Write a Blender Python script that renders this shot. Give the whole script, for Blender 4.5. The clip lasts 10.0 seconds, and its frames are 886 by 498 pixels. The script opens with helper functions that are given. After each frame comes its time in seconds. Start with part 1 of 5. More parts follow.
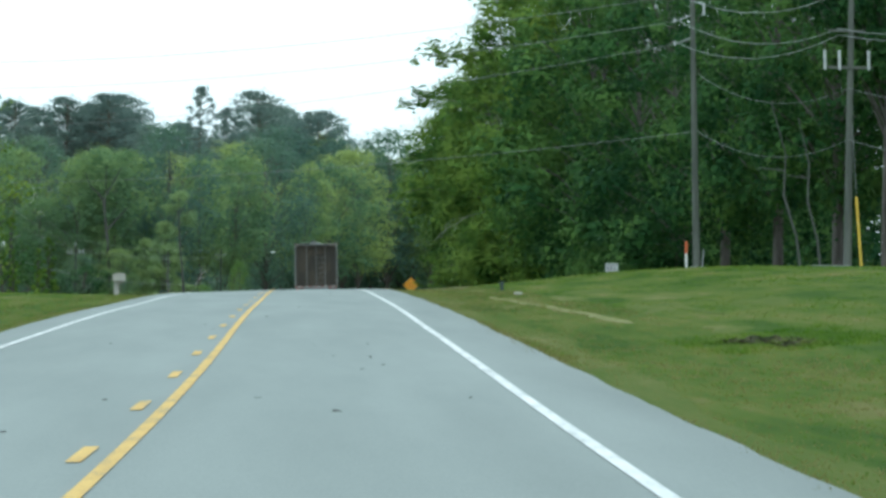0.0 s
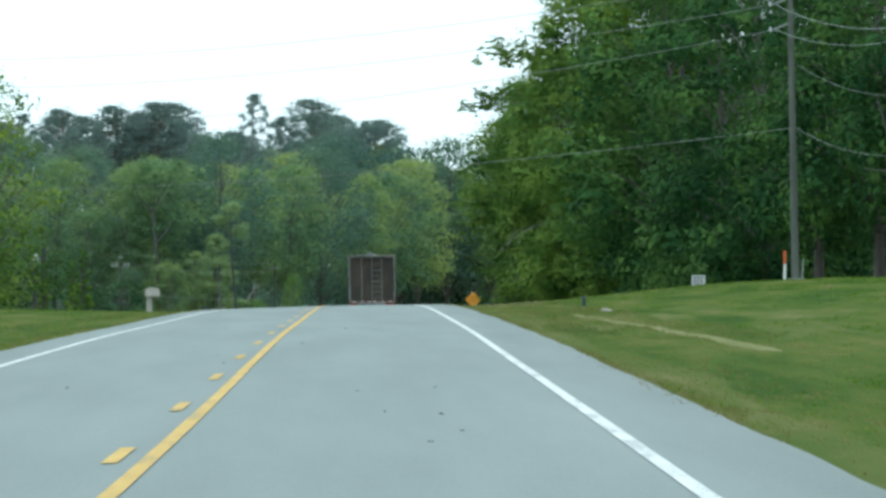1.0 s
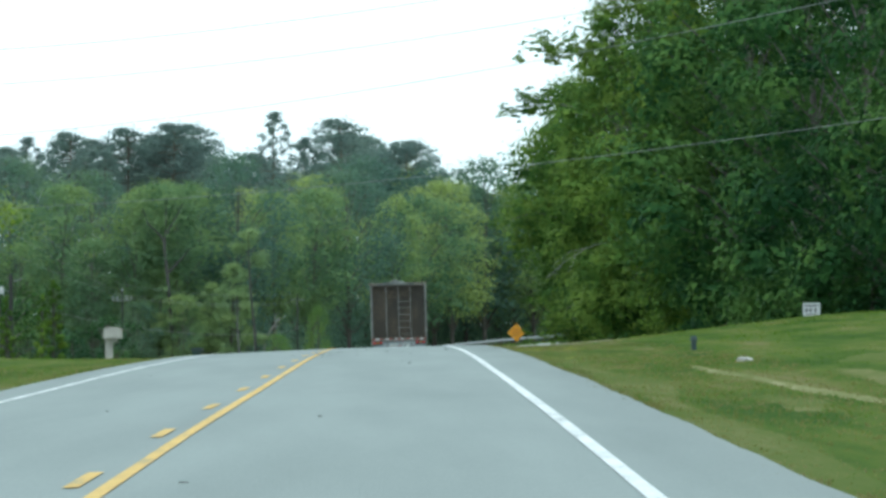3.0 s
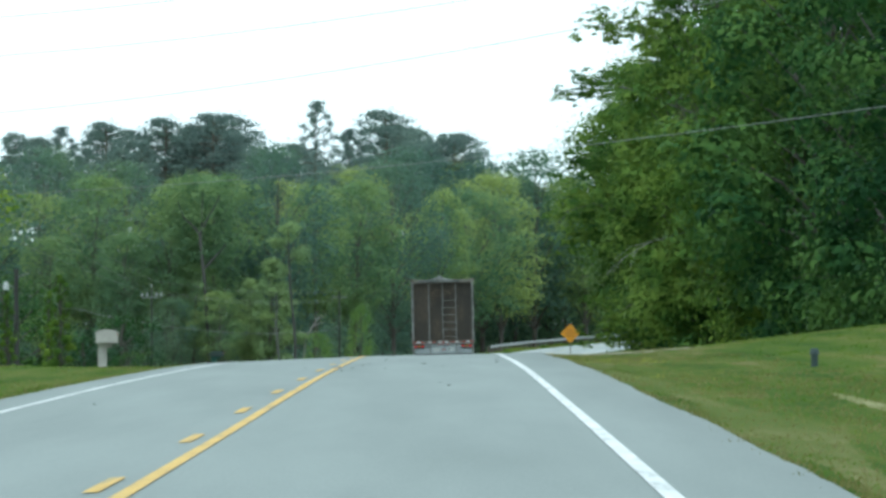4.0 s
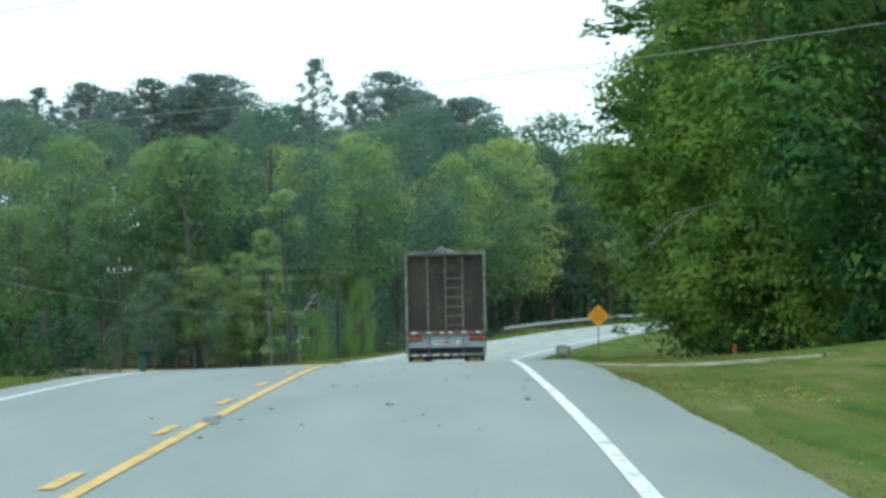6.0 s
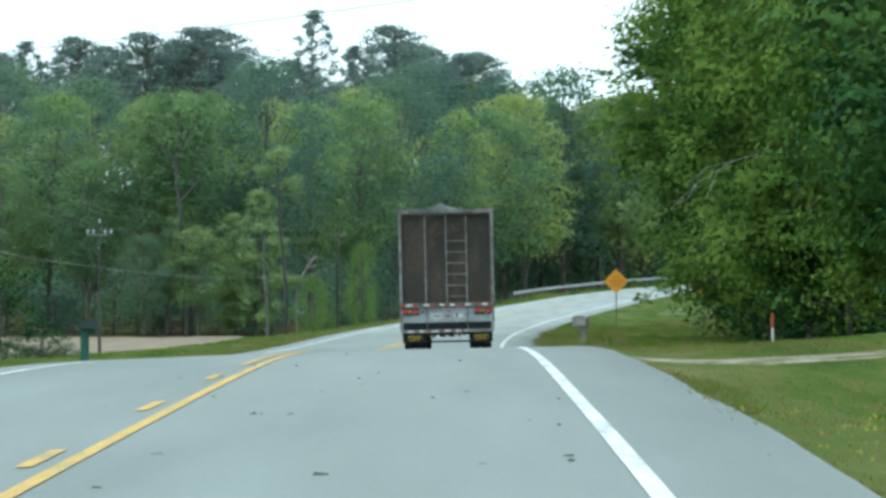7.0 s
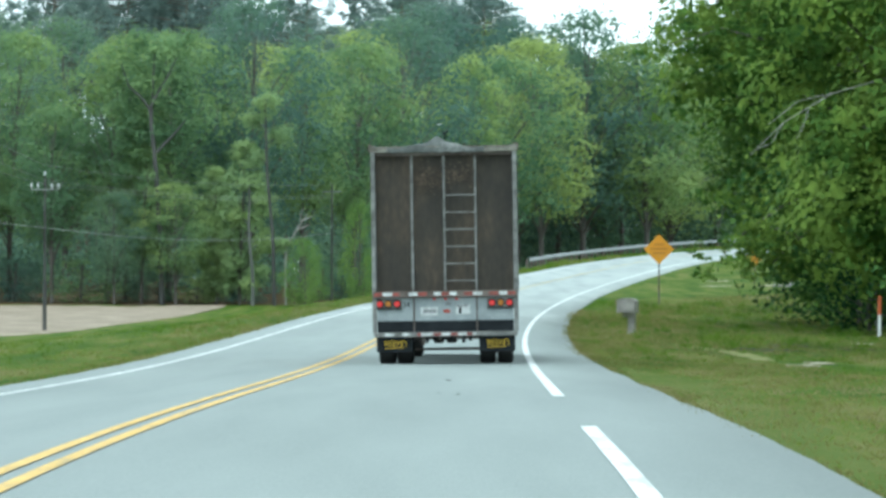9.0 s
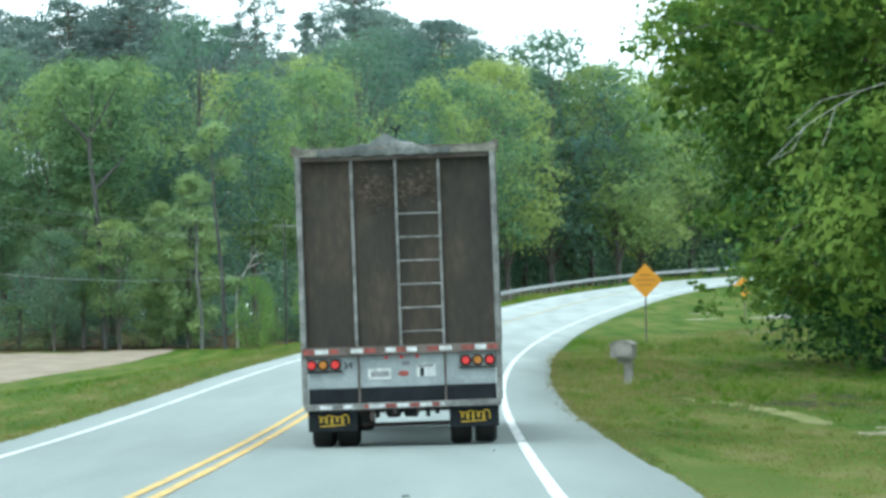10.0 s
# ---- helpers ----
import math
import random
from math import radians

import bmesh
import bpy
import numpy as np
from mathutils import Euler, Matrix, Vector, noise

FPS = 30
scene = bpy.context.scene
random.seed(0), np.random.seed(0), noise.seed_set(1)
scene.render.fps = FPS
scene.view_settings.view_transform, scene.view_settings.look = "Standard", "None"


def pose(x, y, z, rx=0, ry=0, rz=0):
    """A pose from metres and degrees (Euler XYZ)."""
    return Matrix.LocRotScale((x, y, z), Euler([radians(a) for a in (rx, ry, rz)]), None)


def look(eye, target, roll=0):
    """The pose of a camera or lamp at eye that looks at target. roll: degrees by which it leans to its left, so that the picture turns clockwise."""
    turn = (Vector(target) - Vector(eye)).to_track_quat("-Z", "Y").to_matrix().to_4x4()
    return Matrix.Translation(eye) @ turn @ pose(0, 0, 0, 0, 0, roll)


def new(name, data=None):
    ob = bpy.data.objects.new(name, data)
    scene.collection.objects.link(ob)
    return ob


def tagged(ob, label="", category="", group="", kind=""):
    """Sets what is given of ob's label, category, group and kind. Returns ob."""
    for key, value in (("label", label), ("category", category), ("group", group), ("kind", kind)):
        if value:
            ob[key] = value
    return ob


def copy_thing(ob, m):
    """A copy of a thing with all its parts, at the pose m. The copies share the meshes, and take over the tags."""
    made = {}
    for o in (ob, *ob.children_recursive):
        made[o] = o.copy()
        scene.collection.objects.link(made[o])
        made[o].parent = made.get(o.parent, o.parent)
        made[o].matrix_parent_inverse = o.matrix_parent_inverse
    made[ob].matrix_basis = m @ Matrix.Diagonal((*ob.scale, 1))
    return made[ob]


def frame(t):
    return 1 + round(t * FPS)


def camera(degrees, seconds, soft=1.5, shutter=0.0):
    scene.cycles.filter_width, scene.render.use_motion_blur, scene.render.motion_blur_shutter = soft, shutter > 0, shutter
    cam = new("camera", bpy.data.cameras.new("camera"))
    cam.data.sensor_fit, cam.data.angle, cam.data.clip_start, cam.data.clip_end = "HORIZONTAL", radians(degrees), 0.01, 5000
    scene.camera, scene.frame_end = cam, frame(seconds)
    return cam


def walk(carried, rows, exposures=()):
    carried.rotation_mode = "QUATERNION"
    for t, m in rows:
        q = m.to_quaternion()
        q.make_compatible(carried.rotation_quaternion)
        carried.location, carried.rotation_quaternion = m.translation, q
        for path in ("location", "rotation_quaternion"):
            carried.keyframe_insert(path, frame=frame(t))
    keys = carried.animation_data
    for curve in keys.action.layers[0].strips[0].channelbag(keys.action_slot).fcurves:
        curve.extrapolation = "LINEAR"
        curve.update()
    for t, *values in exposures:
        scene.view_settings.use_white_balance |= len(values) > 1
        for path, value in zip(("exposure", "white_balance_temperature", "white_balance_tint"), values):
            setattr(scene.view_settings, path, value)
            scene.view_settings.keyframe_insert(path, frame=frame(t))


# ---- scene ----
cam = camera(9.24, 10.0, soft=3.2)
walk(cam, [
    (0, look((1.458, -0.015, 1.329), (4.472, 99.915, 3.545), 0.35)),
    (0.5, look((1.632, 12.430, 1.538), (2.865, 112.414, 2.839), -0.18)),
    (1, look((1.778, 24.882, 1.759), (3.724, 124.833, 4.223), 0.21)),
    (1.5, look((1.975, 37.335, 2.001), (3.642, 137.271, 5.166), -0.34)),
    (2, look((2.179, 49.799, 2.262), (3.749, 149.755, 4.767), -0.40)),
    (3.5, look((2.617, 87.250, 3.117), (3.623, 187.194, 6.293), -0.44)),
    (4, look((2.773, 99.787, 3.409), (3.207, 199.742, 6.365), -0.21)),
    (4.5, look((2.928, 112.380, 3.703), (3.507, 212.336, 6.593), -0.19)),
    (5, look((3.068, 125.034, 3.989), (3.555, 224.997, 6.664), -0.20)),
    (6.5, look((3.407, 163.147, 4.781), (3.545, 263.122, 7.021), -0.05)),
    (7, look((3.526, 175.877, 5.041), (3.595, 275.861, 6.849), -0.15)),
    (7.5, look((3.610, 188.602, 5.289), (2.952, 288.584, 7.081), -0.68)),
    (8, look((3.692, 201.306, 5.520), (2.971, 301.288, 7.283), -0.19)),
    (8.5, look((3.747, 213.984, 5.732), (3.347, 313.970, 7.361), -0.21)),
    (9, look((3.802, 226.692, 5.933), (3.678, 326.686, 7.013), 0.19)),
    (9.5, look((3.846, 239.435, 6.121), (3.601, 339.434, 6.581), 0.00)),
    (10, look((3.877, 252.158, 6.255), (4.451, 352.142, 7.961), -1.02)),
], exposures=[(0, -0.05, 5600, -5), (4, 0.02, 5600, -5), (7.5, 0.2, 5600, -5), (8.5, 0.42, 5600, -5), (9, 0.5, 5600, -5), (9.5, 0.54, 5600, -5), (10, 0.66, 5600, -5)])

# ---- daylight: bright thin overcast ----
SUN_ELEV, SUN_ROT = radians(66), radians(205)
world = bpy.data.worlds.new("overcast_sky")
scene.world = world
world.use_nodes = True
wn, wl = world.node_tree.nodes, world.node_tree.links
wn.clear()
w_out, w_bg = wn.new("ShaderNodeOutputWorld"), wn.new("ShaderNodeBackground")
w_sky, w_mix = wn.new("ShaderNodeTexSky"), wn.new("ShaderNodeMixRGB")
w_sky.sky_type, w_sky.sun_disc = "NISHITA", False
w_sky.sun_elevation, w_sky.sun_rotation, w_sky.dust_density = SUN_ELEV, SUN_ROT, 3.0
w_cloud, w_ramp, w_co = wn.new("ShaderNodeTexNoise"), wn.new("ShaderNodeValToRGB"), wn.new("ShaderNodeTexCoord")
w_cloud.inputs["Scale"].default_value, w_cloud.inputs["Detail"].default_value = 2.2, 6
w_ramp.color_ramp.elements[0].color = (8.6, 9.1, 9.4, 1)
w_ramp.color_ramp.elements[1].color = (10.6, 10.8, 10.8, 1)
wl.new(w_co.outputs["Generated"], w_cloud.inputs["Vector"])
wl.new(w_cloud.outputs["Fac"], w_ramp.inputs["Fac"])
w_mix.inputs["Fac"].default_value = 0.9
wl.new(w_sky.outputs["Color"], w_mix.inputs["Color1"])
wl.new(w_ramp.outputs["Color"], w_mix.inputs["Color2"])
wl.new(w_mix.outputs["Color"], w_bg.inputs["Color"])
w_bg.inputs["Strength"].default_value = 0.15
wl.new(w_bg.outputs["Background"], w_out.inputs["Surface"])
sun_data = bpy.data.lights.new("sun", "SUN")
sun_data.energy, sun_data.angle, sun_data.color = 1.0, radians(14), (1.0, 0.96, 0.9)
sun = new("sun", sun_data)
sun.rotation_euler = (radians(90) - SUN_ELEV, 0, radians(180) - SUN_ROT)


# ---- materials ----
def material(name, stops, scale=3.0, fine=40.0, rough=0.8, metal=0.0, bump=0.15, island=0.0, by_object=0.0, translucent=0.0, stretch=(1, 1, 1), spec=0.5, coat=0.0, paler=None):
    """A surface whose colour runs through stops by noise at two scales; paler: its colour grows paler between two
    places along the road, by an amount.
    """
    m = bpy.data.materials.new(name)
    m.use_nodes = True
    n, l = m.node_tree.nodes, m.node_tree.links
    n.clear()
    out, bsdf = n.new("ShaderNodeOutputMaterial"), n.new("ShaderNodeBsdfPrincipled")
    co, mp = n.new("ShaderNodeTexCoord"), n.new("ShaderNodeMapping")
    mp.inputs["Scale"].default_value = stretch
    l.new(co.outputs["Object"], mp.inputs["Vector"])
    big, small = n.new("ShaderNodeTexNoise"), n.new("ShaderNodeTexNoise")
    big.inputs["Scale"].default_value, small.inputs["Scale"].default_value = scale, fine
    big.inputs["Detail"].default_value = small.inputs["Detail"].default_value = 5
    l.new(mp.outputs["Vector"], big.inputs["Vector"])
    l.new(mp.outputs["Vector"], small.inputs["Vector"])
    add = n.new("ShaderNodeMath")
    add.operation = "MULTIPLY_ADD"
    add.inputs[1].default_value = 0.45
    l.new(small.outputs["Fac"], add.inputs[0])
    half = n.new("ShaderNodeMath")
    half.operation = "MULTIPLY_ADD"
    half.inputs[1].default_value, half.inputs[2].default_value = 1.0, -0.22
    l.new(big.outputs["Fac"], half.inputs[0])
    l.new(half.outputs[0], add.inputs[2])
    value = add.outputs[0]
    for amount, node, socket in ((island, "ShaderNodeNewGeometry", "Random Per Island"), (by_object, "ShaderNodeObjectInfo", "Random")):
        if amount:
            src, mix = n.new(node), n.new("ShaderNodeMath")
            mix.operation = "MULTIPLY_ADD"
            mix.inputs[1].default_value = amount
            sub = n.new("ShaderNodeMath")
            sub.operation = "SUBTRACT"
            sub.inputs[1].default_value = amount / 2
            l.new(value, sub.inputs[0])
            l.new(src.outputs[socket], mix.inputs[0])
            l.new(sub.outputs[0], mix.inputs[2])
            value = mix.outputs[0]
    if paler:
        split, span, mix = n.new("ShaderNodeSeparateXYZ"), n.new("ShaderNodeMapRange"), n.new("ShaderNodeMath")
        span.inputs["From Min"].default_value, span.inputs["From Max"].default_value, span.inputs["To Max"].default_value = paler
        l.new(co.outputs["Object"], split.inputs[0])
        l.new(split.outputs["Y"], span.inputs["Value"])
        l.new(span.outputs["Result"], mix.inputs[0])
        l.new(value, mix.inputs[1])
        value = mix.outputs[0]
    ramp = n.new("ShaderNodeValToRGB")
    while len(ramp.color_ramp.elements) < len(stops):
        ramp.color_ramp.elements.new(0.5)
    for e, (p, c) in zip(ramp.color_ramp.elements, stops):
        e.position, e.color = p, (*c, 1)
    l.new(value, ramp.inputs["Fac"])
    l.new(ramp.outputs["Color"], bsdf.inputs["Base Color"])
    bsdf.inputs["Roughness"].default_value, bsdf.inputs["Metallic"].default_value = rough, metal
    bsdf.inputs["Specular IOR Level"].default_value = spec
    bsdf.inputs["Coat Weight"].default_value = coat
    if bump:
        b = n.new("ShaderNodeBump")
        b.inputs["Strength"].default_value, b.inputs["Distance"].default_value = bump, 0.02
        l.new(small.outputs["Fac"], b.inputs["Height"])
        l.new(b.outputs["Normal"], bsdf.inputs["Normal"])
    surface = bsdf.outputs["BSDF"]
    if translucent:
        tr, mx = n.new("ShaderNodeBsdfTranslucent"), n.new("ShaderNodeMixShader")
        mx.inputs["Fac"].default_value = translucent
        l.new(ramp.outputs["Color"], tr.inputs["Color"])
        l.new(surface, mx.inputs[1])
        l.new(tr.outputs["BSDF"], mx.inputs[2])
        surface = mx.outputs["Shader"]
    l.new(surface, out.inputs["Surface"])
    return m


def lamp_lens(name, colour, strength):
    m = material(name, ((0.3, colour), (0.7, [c * 0.8 for c in colour])), 8, 60, 0.25, 0, 0.05)
    b = [x for x in m.node_tree.nodes if x.type == "BSDF_PRINCIPLED"][0]
    b.inputs["Emission Color"].default_value, b.inputs["Emission Strength"].default_value = (*colour, 1), strength
    return m


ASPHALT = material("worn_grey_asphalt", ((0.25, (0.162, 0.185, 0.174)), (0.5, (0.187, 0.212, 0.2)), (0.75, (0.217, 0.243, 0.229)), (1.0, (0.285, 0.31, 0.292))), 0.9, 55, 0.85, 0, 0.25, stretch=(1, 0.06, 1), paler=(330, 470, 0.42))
WHITE_PAINT = material("white_road_paint", ((0.32, (0.33, 0.34, 0.33)), (0.44, (0.52, 0.53, 0.52)), (0.7, (0.66, 0.66, 0.65))), 5, 40, 0.7, 0, 0.1, stretch=(1, 0.12, 1))
YELLOW_PAINT = material("yellow_road_paint", ((0.32, (0.32, 0.24, 0.09)), (0.44, (0.47, 0.29, 0.055)), (0.7, (0.56, 0.36, 0.075))), 5, 40, 0.7, 0, 0.1, stretch=(1, 0.12, 1))
FADED_YELLOW = material("faded_yellow_road_paint", ((0.32, (0.24, 0.23, 0.17)), (0.5, (0.33, 0.285, 0.16)), (0.7, (0.42, 0.33, 0.13))), 5, 40, 0.7, 0, 0.1, stretch=(1, 0.12, 1))
RUBBER_MARK = material("dark_rubber_smear", ((0.35, (0.05, 0.055, 0.056)), (0.5, (0.1, 0.108, 0.106)), (0.65, (0.17, 0.18, 0.172))), 14, 60, 0.85, 0, 0.2, stretch=(1, 0.06, 1))
VERGE = material("mown_verge_grass", ((0.34, (0.036, 0.07, 0.01)), (0.47, (0.06, 0.093, 0.014)), (0.6, (0.086, 0.107, 0.022)), (0.74, (0.135, 0.124, 0.05))), 0.9, 5, 1.0, 0, 0.2, spec=0.03, stretch=(1, 0.07, 1))
BLADES = material("grass_blades", ((0.34, (0.074, 0.146, 0.016)), (0.47, (0.115, 0.187, 0.024)), (0.6, (0.155, 0.203, 0.038)), (0.74, (0.23, 0.218, 0.082))), 0.9, 5, 0.9, 0, 0, island=0.1, translucent=0.55, spec=0.03, stretch=(1, 0.07, 1))
DRY_TURF = material("dry_mown_turf", ((0.3, (0.065, 0.095, 0.018)), (0.55, (0.09, 0.11, 0.028)), (0.75, (0.15, 0.145, 0.06))), 0.9, 8, 1.0, 0, 0.2, spec=0.03, stretch=(1, 0.11, 1))
STRAW_TURF = material("faded_straw_turf", ((0.3, (0.12, 0.135, 0.045)), (0.55, (0.18, 0.18, 0.08)), (0.75, (0.27, 0.25, 0.14))), 2.0, 14, 1.0, 0, 0.2, spec=0.03, stretch=(1, 0.11, 1))
DRY_BLADES = material("dry_grass_blades", ((0.2, (0.145, 0.155, 0.04)), (0.5, (0.2, 0.19, 0.07)), (0.8, (0.29, 0.245, 0.13))), 0.3, 6, 0.85, 0, 0, island=0.2, translucent=0.55, spec=0.05)
GRAVEL = material("pale_gravel", ((0.3, (0.17, 0.138, 0.1)), (0.55, (0.25, 0.205, 0.155)), (0.75, (0.33, 0.28, 0.22))), 0.5, 14, 0.95, 0, 0.7, spec=0.04)
SAND = material("bare_sandy_soil", ((0.36, (0.075, 0.085, 0.03)), (0.48, (0.16, 0.145, 0.09)), (0.58, (0.3, 0.27, 0.2)), (0.7, (0.4, 0.37, 0.3))), 1.6, 9, 0.95, 0, 0.5, spec=0.04)
BARK = material("grey_brown_bark", ((0.3, (0.06, 0.052, 0.045)), (0.7, (0.145, 0.132, 0.118))), 2.5, 20, 0.95, 0, 0.8, stretch=(1, 1, 0.2))
PINE_BARK = material("pine_bark", ((0.3, (0.06, 0.045, 0.035)), (0.7, (0.15, 0.11, 0.085))), 2.5, 20, 0.95, 0, 0.8, stretch=(1, 1, 0.3))
DEAD_WOOD = material("bleached_dead_wood", ((0.3, (0.2, 0.19, 0.17)), (0.7, (0.36, 0.345, 0.32))), 3, 20, 0.9, 0, 0.5)
# these two far-wood greens carry painted distance haze: paler and bluer than leaf
LEAF_LIGHT = material("hazed_spring_green_leaves", ((0.3, (0.13, 0.22, 0.118)), (0.5, (0.22, 0.318, 0.13)), (0.7, (0.335, 0.41, 0.14))), 0.12, 0.4, 0.7, 0, 0, 0.06, 0.5, 0.5, spec=0.06)
LEAF_MID_HAZE = material("green_leaves", ((0.3, (0.09, 0.16, 0.132)), (0.5, (0.13, 0.21, 0.147)), (0.7, (0.195, 0.285, 0.155))), 0.12, 0.4, 0.7, 0, 0, 0.06, 0.35, 0.5, spec=0.06)
LEAF_OAK = material("fresh_oak_leaves", ((0.38, (0.045, 0.105, 0.024)), (0.5, (0.095, 0.178, 0.034)), (0.62, (0.185, 0.268, 0.05))), 0.32, 1.2, 0.6, 0, 0, 0.07, 0.15, 0.32, spec=0.06)
LEAF_BRIGHT = material("bright_yellow_green_leaves", ((0.3, (0.13, 0.225, 0.065)), (0.5, (0.18, 0.285, 0.075)), (0.7, (0.25, 0.35, 0.095))), 0.4, 2, 0.6, 0, 0, 0.2, 0.2, 0.5, spec=0.1)
# yellow-green with the far haze mixed in as extra blue
LEAF_SPRING = material("hazed_yellow_spring_leaves", ((0.3, (0.2, 0.29, 0.15)), (0.5, (0.265, 0.365, 0.165)), (0.7, (0.335, 0.43, 0.175))), 0.15, 0.5, 0.7, 0, 0, 0.06, 0.3, 0.5, spec=0.06)
LEAF_YOUNG = material("yellow_green_young_leaves", ((0.38, (0.075, 0.145, 0.024)), (0.5, (0.15, 0.235, 0.036)), (0.62, (0.25, 0.33, 0.052))), 0.35, 1.2, 0.6, 0, 0, 0.08, 0.15, 0.25, spec=0.06)
# darker oak green with the shade of the wood put into its colour
LEAF_SHADED = material("shade_darkened_green_leaves", ((0.38, (0.018, 0.055, 0.02)), (0.5, (0.04, 0.1, 0.028)), (0.62, (0.092, 0.168, 0.04))), 0.22, 0.8, 0.65, 0, 0, 0.06, 0.2, 0.2, spec=0.06)
# needles paled towards grey-blue: the haze of distance is in their colour
NEEDLES = material("hazed_pine_needles", ((0.25, (0.13, 0.185, 0.168)), (0.5, (0.175, 0.238, 0.205)), (0.75, (0.22, 0.288, 0.232))), 0.4, 2, 0.7, 0, 0, 0.15, 0.2, 0.4, spec=0.08)
POLE_WOOD = material("weathered_pole_wood", ((0.3, (0.07, 0.078, 0.068)), (0.7, (0.125, 0.132, 0.115))), 3, 30, 0.95, 0, 0.5, stretch=(1, 1, 0.1))
DARK_WOOD = material("dark_treated_wood", ((0.3, (0.032, 0.033, 0.031)), (0.7, (0.072, 0.072, 0.066))), 3, 30, 0.9, 0, 0.4, stretch=(1, 1, 0.1))
CERAMIC = material("pale_insulator", ((0.3, (0.42, 0.44, 0.44)), (0.7, (0.55, 0.56, 0.56))), 5, 50, 0.3, 0, 0)
CABLE = material("aluminium_cable", ((0.3, (0.17, 0.18, 0.18)), (0.7, (0.27, 0.28, 0.28))), 5, 50, 0.6, 0.1, 0)
PALE_CABLE = material("bright_aluminium_cable", ((0.3, (0.38, 0.4, 0.4)), (0.7, (0.52, 0.54, 0.54))), 5, 50, 0.5, 0.2, 0)
GALVANISED = material("galvanised_steel", ((0.3, (0.2, 0.215, 0.215)), (0.7, (0.34, 0.35, 0.345))), 2, 25, 0.6, 0.35, 0.1)
RUSTY = material("dull_rusted_steel", ((0.3, (0.08, 0.06, 0.05)), (0.7, (0.2, 0.17, 0.15))), 2, 25, 0.8, 0.3, 0.2)
SIGN_ORANGE = material("amber_sign_sheeting", ((0.3, (0.6, 0.25, 0.01)), (0.7, (0.68, 0.3, 0.015))), 2, 30, 0.5, 0, 0)
SIGN_BLACK = material("black_sign_lettering", ((0.3, (0.4, 0.16, 0.015)), (0.7, (0.48, 0.2, 0.02))), 5, 30, 0.6, 0, 0)
SIGN_WHITE = material("white_sign_board", ((0.3, (0.46, 0.47, 0.48)), (0.7, (0.58, 0.59, 0.59))), 2, 30, 0.6, 0, 0)
SIGN_GREY = material("grey_lettering", ((0.3, (0.14, 0.14, 0.15)), (0.7, (0.2, 0.2, 0.2))), 2, 30, 0.6, 0, 0)
MARK_ORANGE = material("orange_marker_plastic", ((0.3, (0.4, 0.075, 0.018)), (0.7, (0.5, 0.11, 0.025))), 3, 30, 0.5, 0, 0)
MARK_WHITE = material("white_marker_plastic", ((0.3, (0.7, 0.7, 0.68)), (0.7, (0.8, 0.8, 0.78))), 3, 30, 0.5, 0, 0)
GUARD_YELLOW = material("yellow_guy_guard", ((0.3, (0.62, 0.42, 0.04)), (0.7, (0.72, 0.5, 0.06))), 3, 30, 0.5, 0, 0)
BOX_BEIGE = material("beige_mailbox_plastic", ((0.3, (0.33, 0.31, 0.28)), (0.7, (0.43, 0.41, 0.37))), 3, 30, 0.7, 0, 0.1)
BOX_GREEN = material("teal_mailbox_plastic", ((0.3, (0.01, 0.075, 0.06)), (0.7, (0.02, 0.13, 0.1))), 3, 30, 0.5, 0, 0.1)
BOX_LID = material("dark_green_mailbox_plastic", ((0.3, (0.018, 0.035, 0.035)), (0.7, (0.03, 0.055, 0.05))), 3, 30, 0.6, 0, 0.1)
BOX_GREY = material("grey_weathered_mailbox", ((0.3, (0.18, 0.165, 0.155)), (0.7, (0.33, 0.31, 0.28))), 4, 30, 0.85, 0, 0.3)
ALU = material("dull_aluminium", ((0.32, (0.12, 0.118, 0.11)), (0.5, (0.19, 0.19, 0.18)), (0.7, (0.31, 0.31, 0.295))), 5, 40, 0.6, 0.35, 0.2)
TARP = material("dusty_brown_tarp_panel", ((0.3, (0.026, 0.023, 0.019)), (0.48, (0.042, 0.035, 0.026)), (0.6, (0.062, 0.047, 0.033)), (0.72, (0.082, 0.063, 0.045))), 1.3, 14, 0.85, 0, 0.25, stretch=(1, 1, 0.4))
HEADER_PAINT = material("grimy_brown_grey_paint", ((0.34, (0.085, 0.074, 0.058)), (0.5, (0.15, 0.14, 0.115)), (0.68, (0.28, 0.265, 0.225))), 2.5, 20, 0.7, 0.1, 0.2, stretch=(1, 1, 3))
SCRAPS = material("tan_bark_scraps", ((0.3, (0.06, 0.046, 0.034)), (0.6, (0.095, 0.072, 0.052)), (0.8, (0.15, 0.115, 0.085))), 6, 30, 0.95, 0, 0.3, island=0.5)
LOAD_TARP = material("grey_load_tarp", ((0.3, (0.06, 0.066, 0.062)), (0.55, (0.1, 0.106, 0.1)), (0.72, (0.2, 0.205, 0.195))), 2.2, 20, 0.8, 0, 0.5, spec=0.2)
GREY_PAINT = material("faded_grey_white_paint", ((0.3, (0.2, 0.225, 0.228)), (0.5, (0.29, 0.32, 0.325)), (0.7, (0.37, 0.4, 0.405))), 2.2, 25, 0.6, 0, 0.1)
BLACK_PAINT = material("black_rubber_sheet", ((0.3, (0.01, 0.012, 0.014)), (0.7, (0.024, 0.027, 0.03))), 3, 30, 0.8, 0, 0.1, spec=0.12)
TYRE = material("tyre_rubber", ((0.3, (0.012, 0.012, 0.012)), (0.7, (0.03, 0.03, 0.03))), 3, 30, 0.85, 0, 0.3)
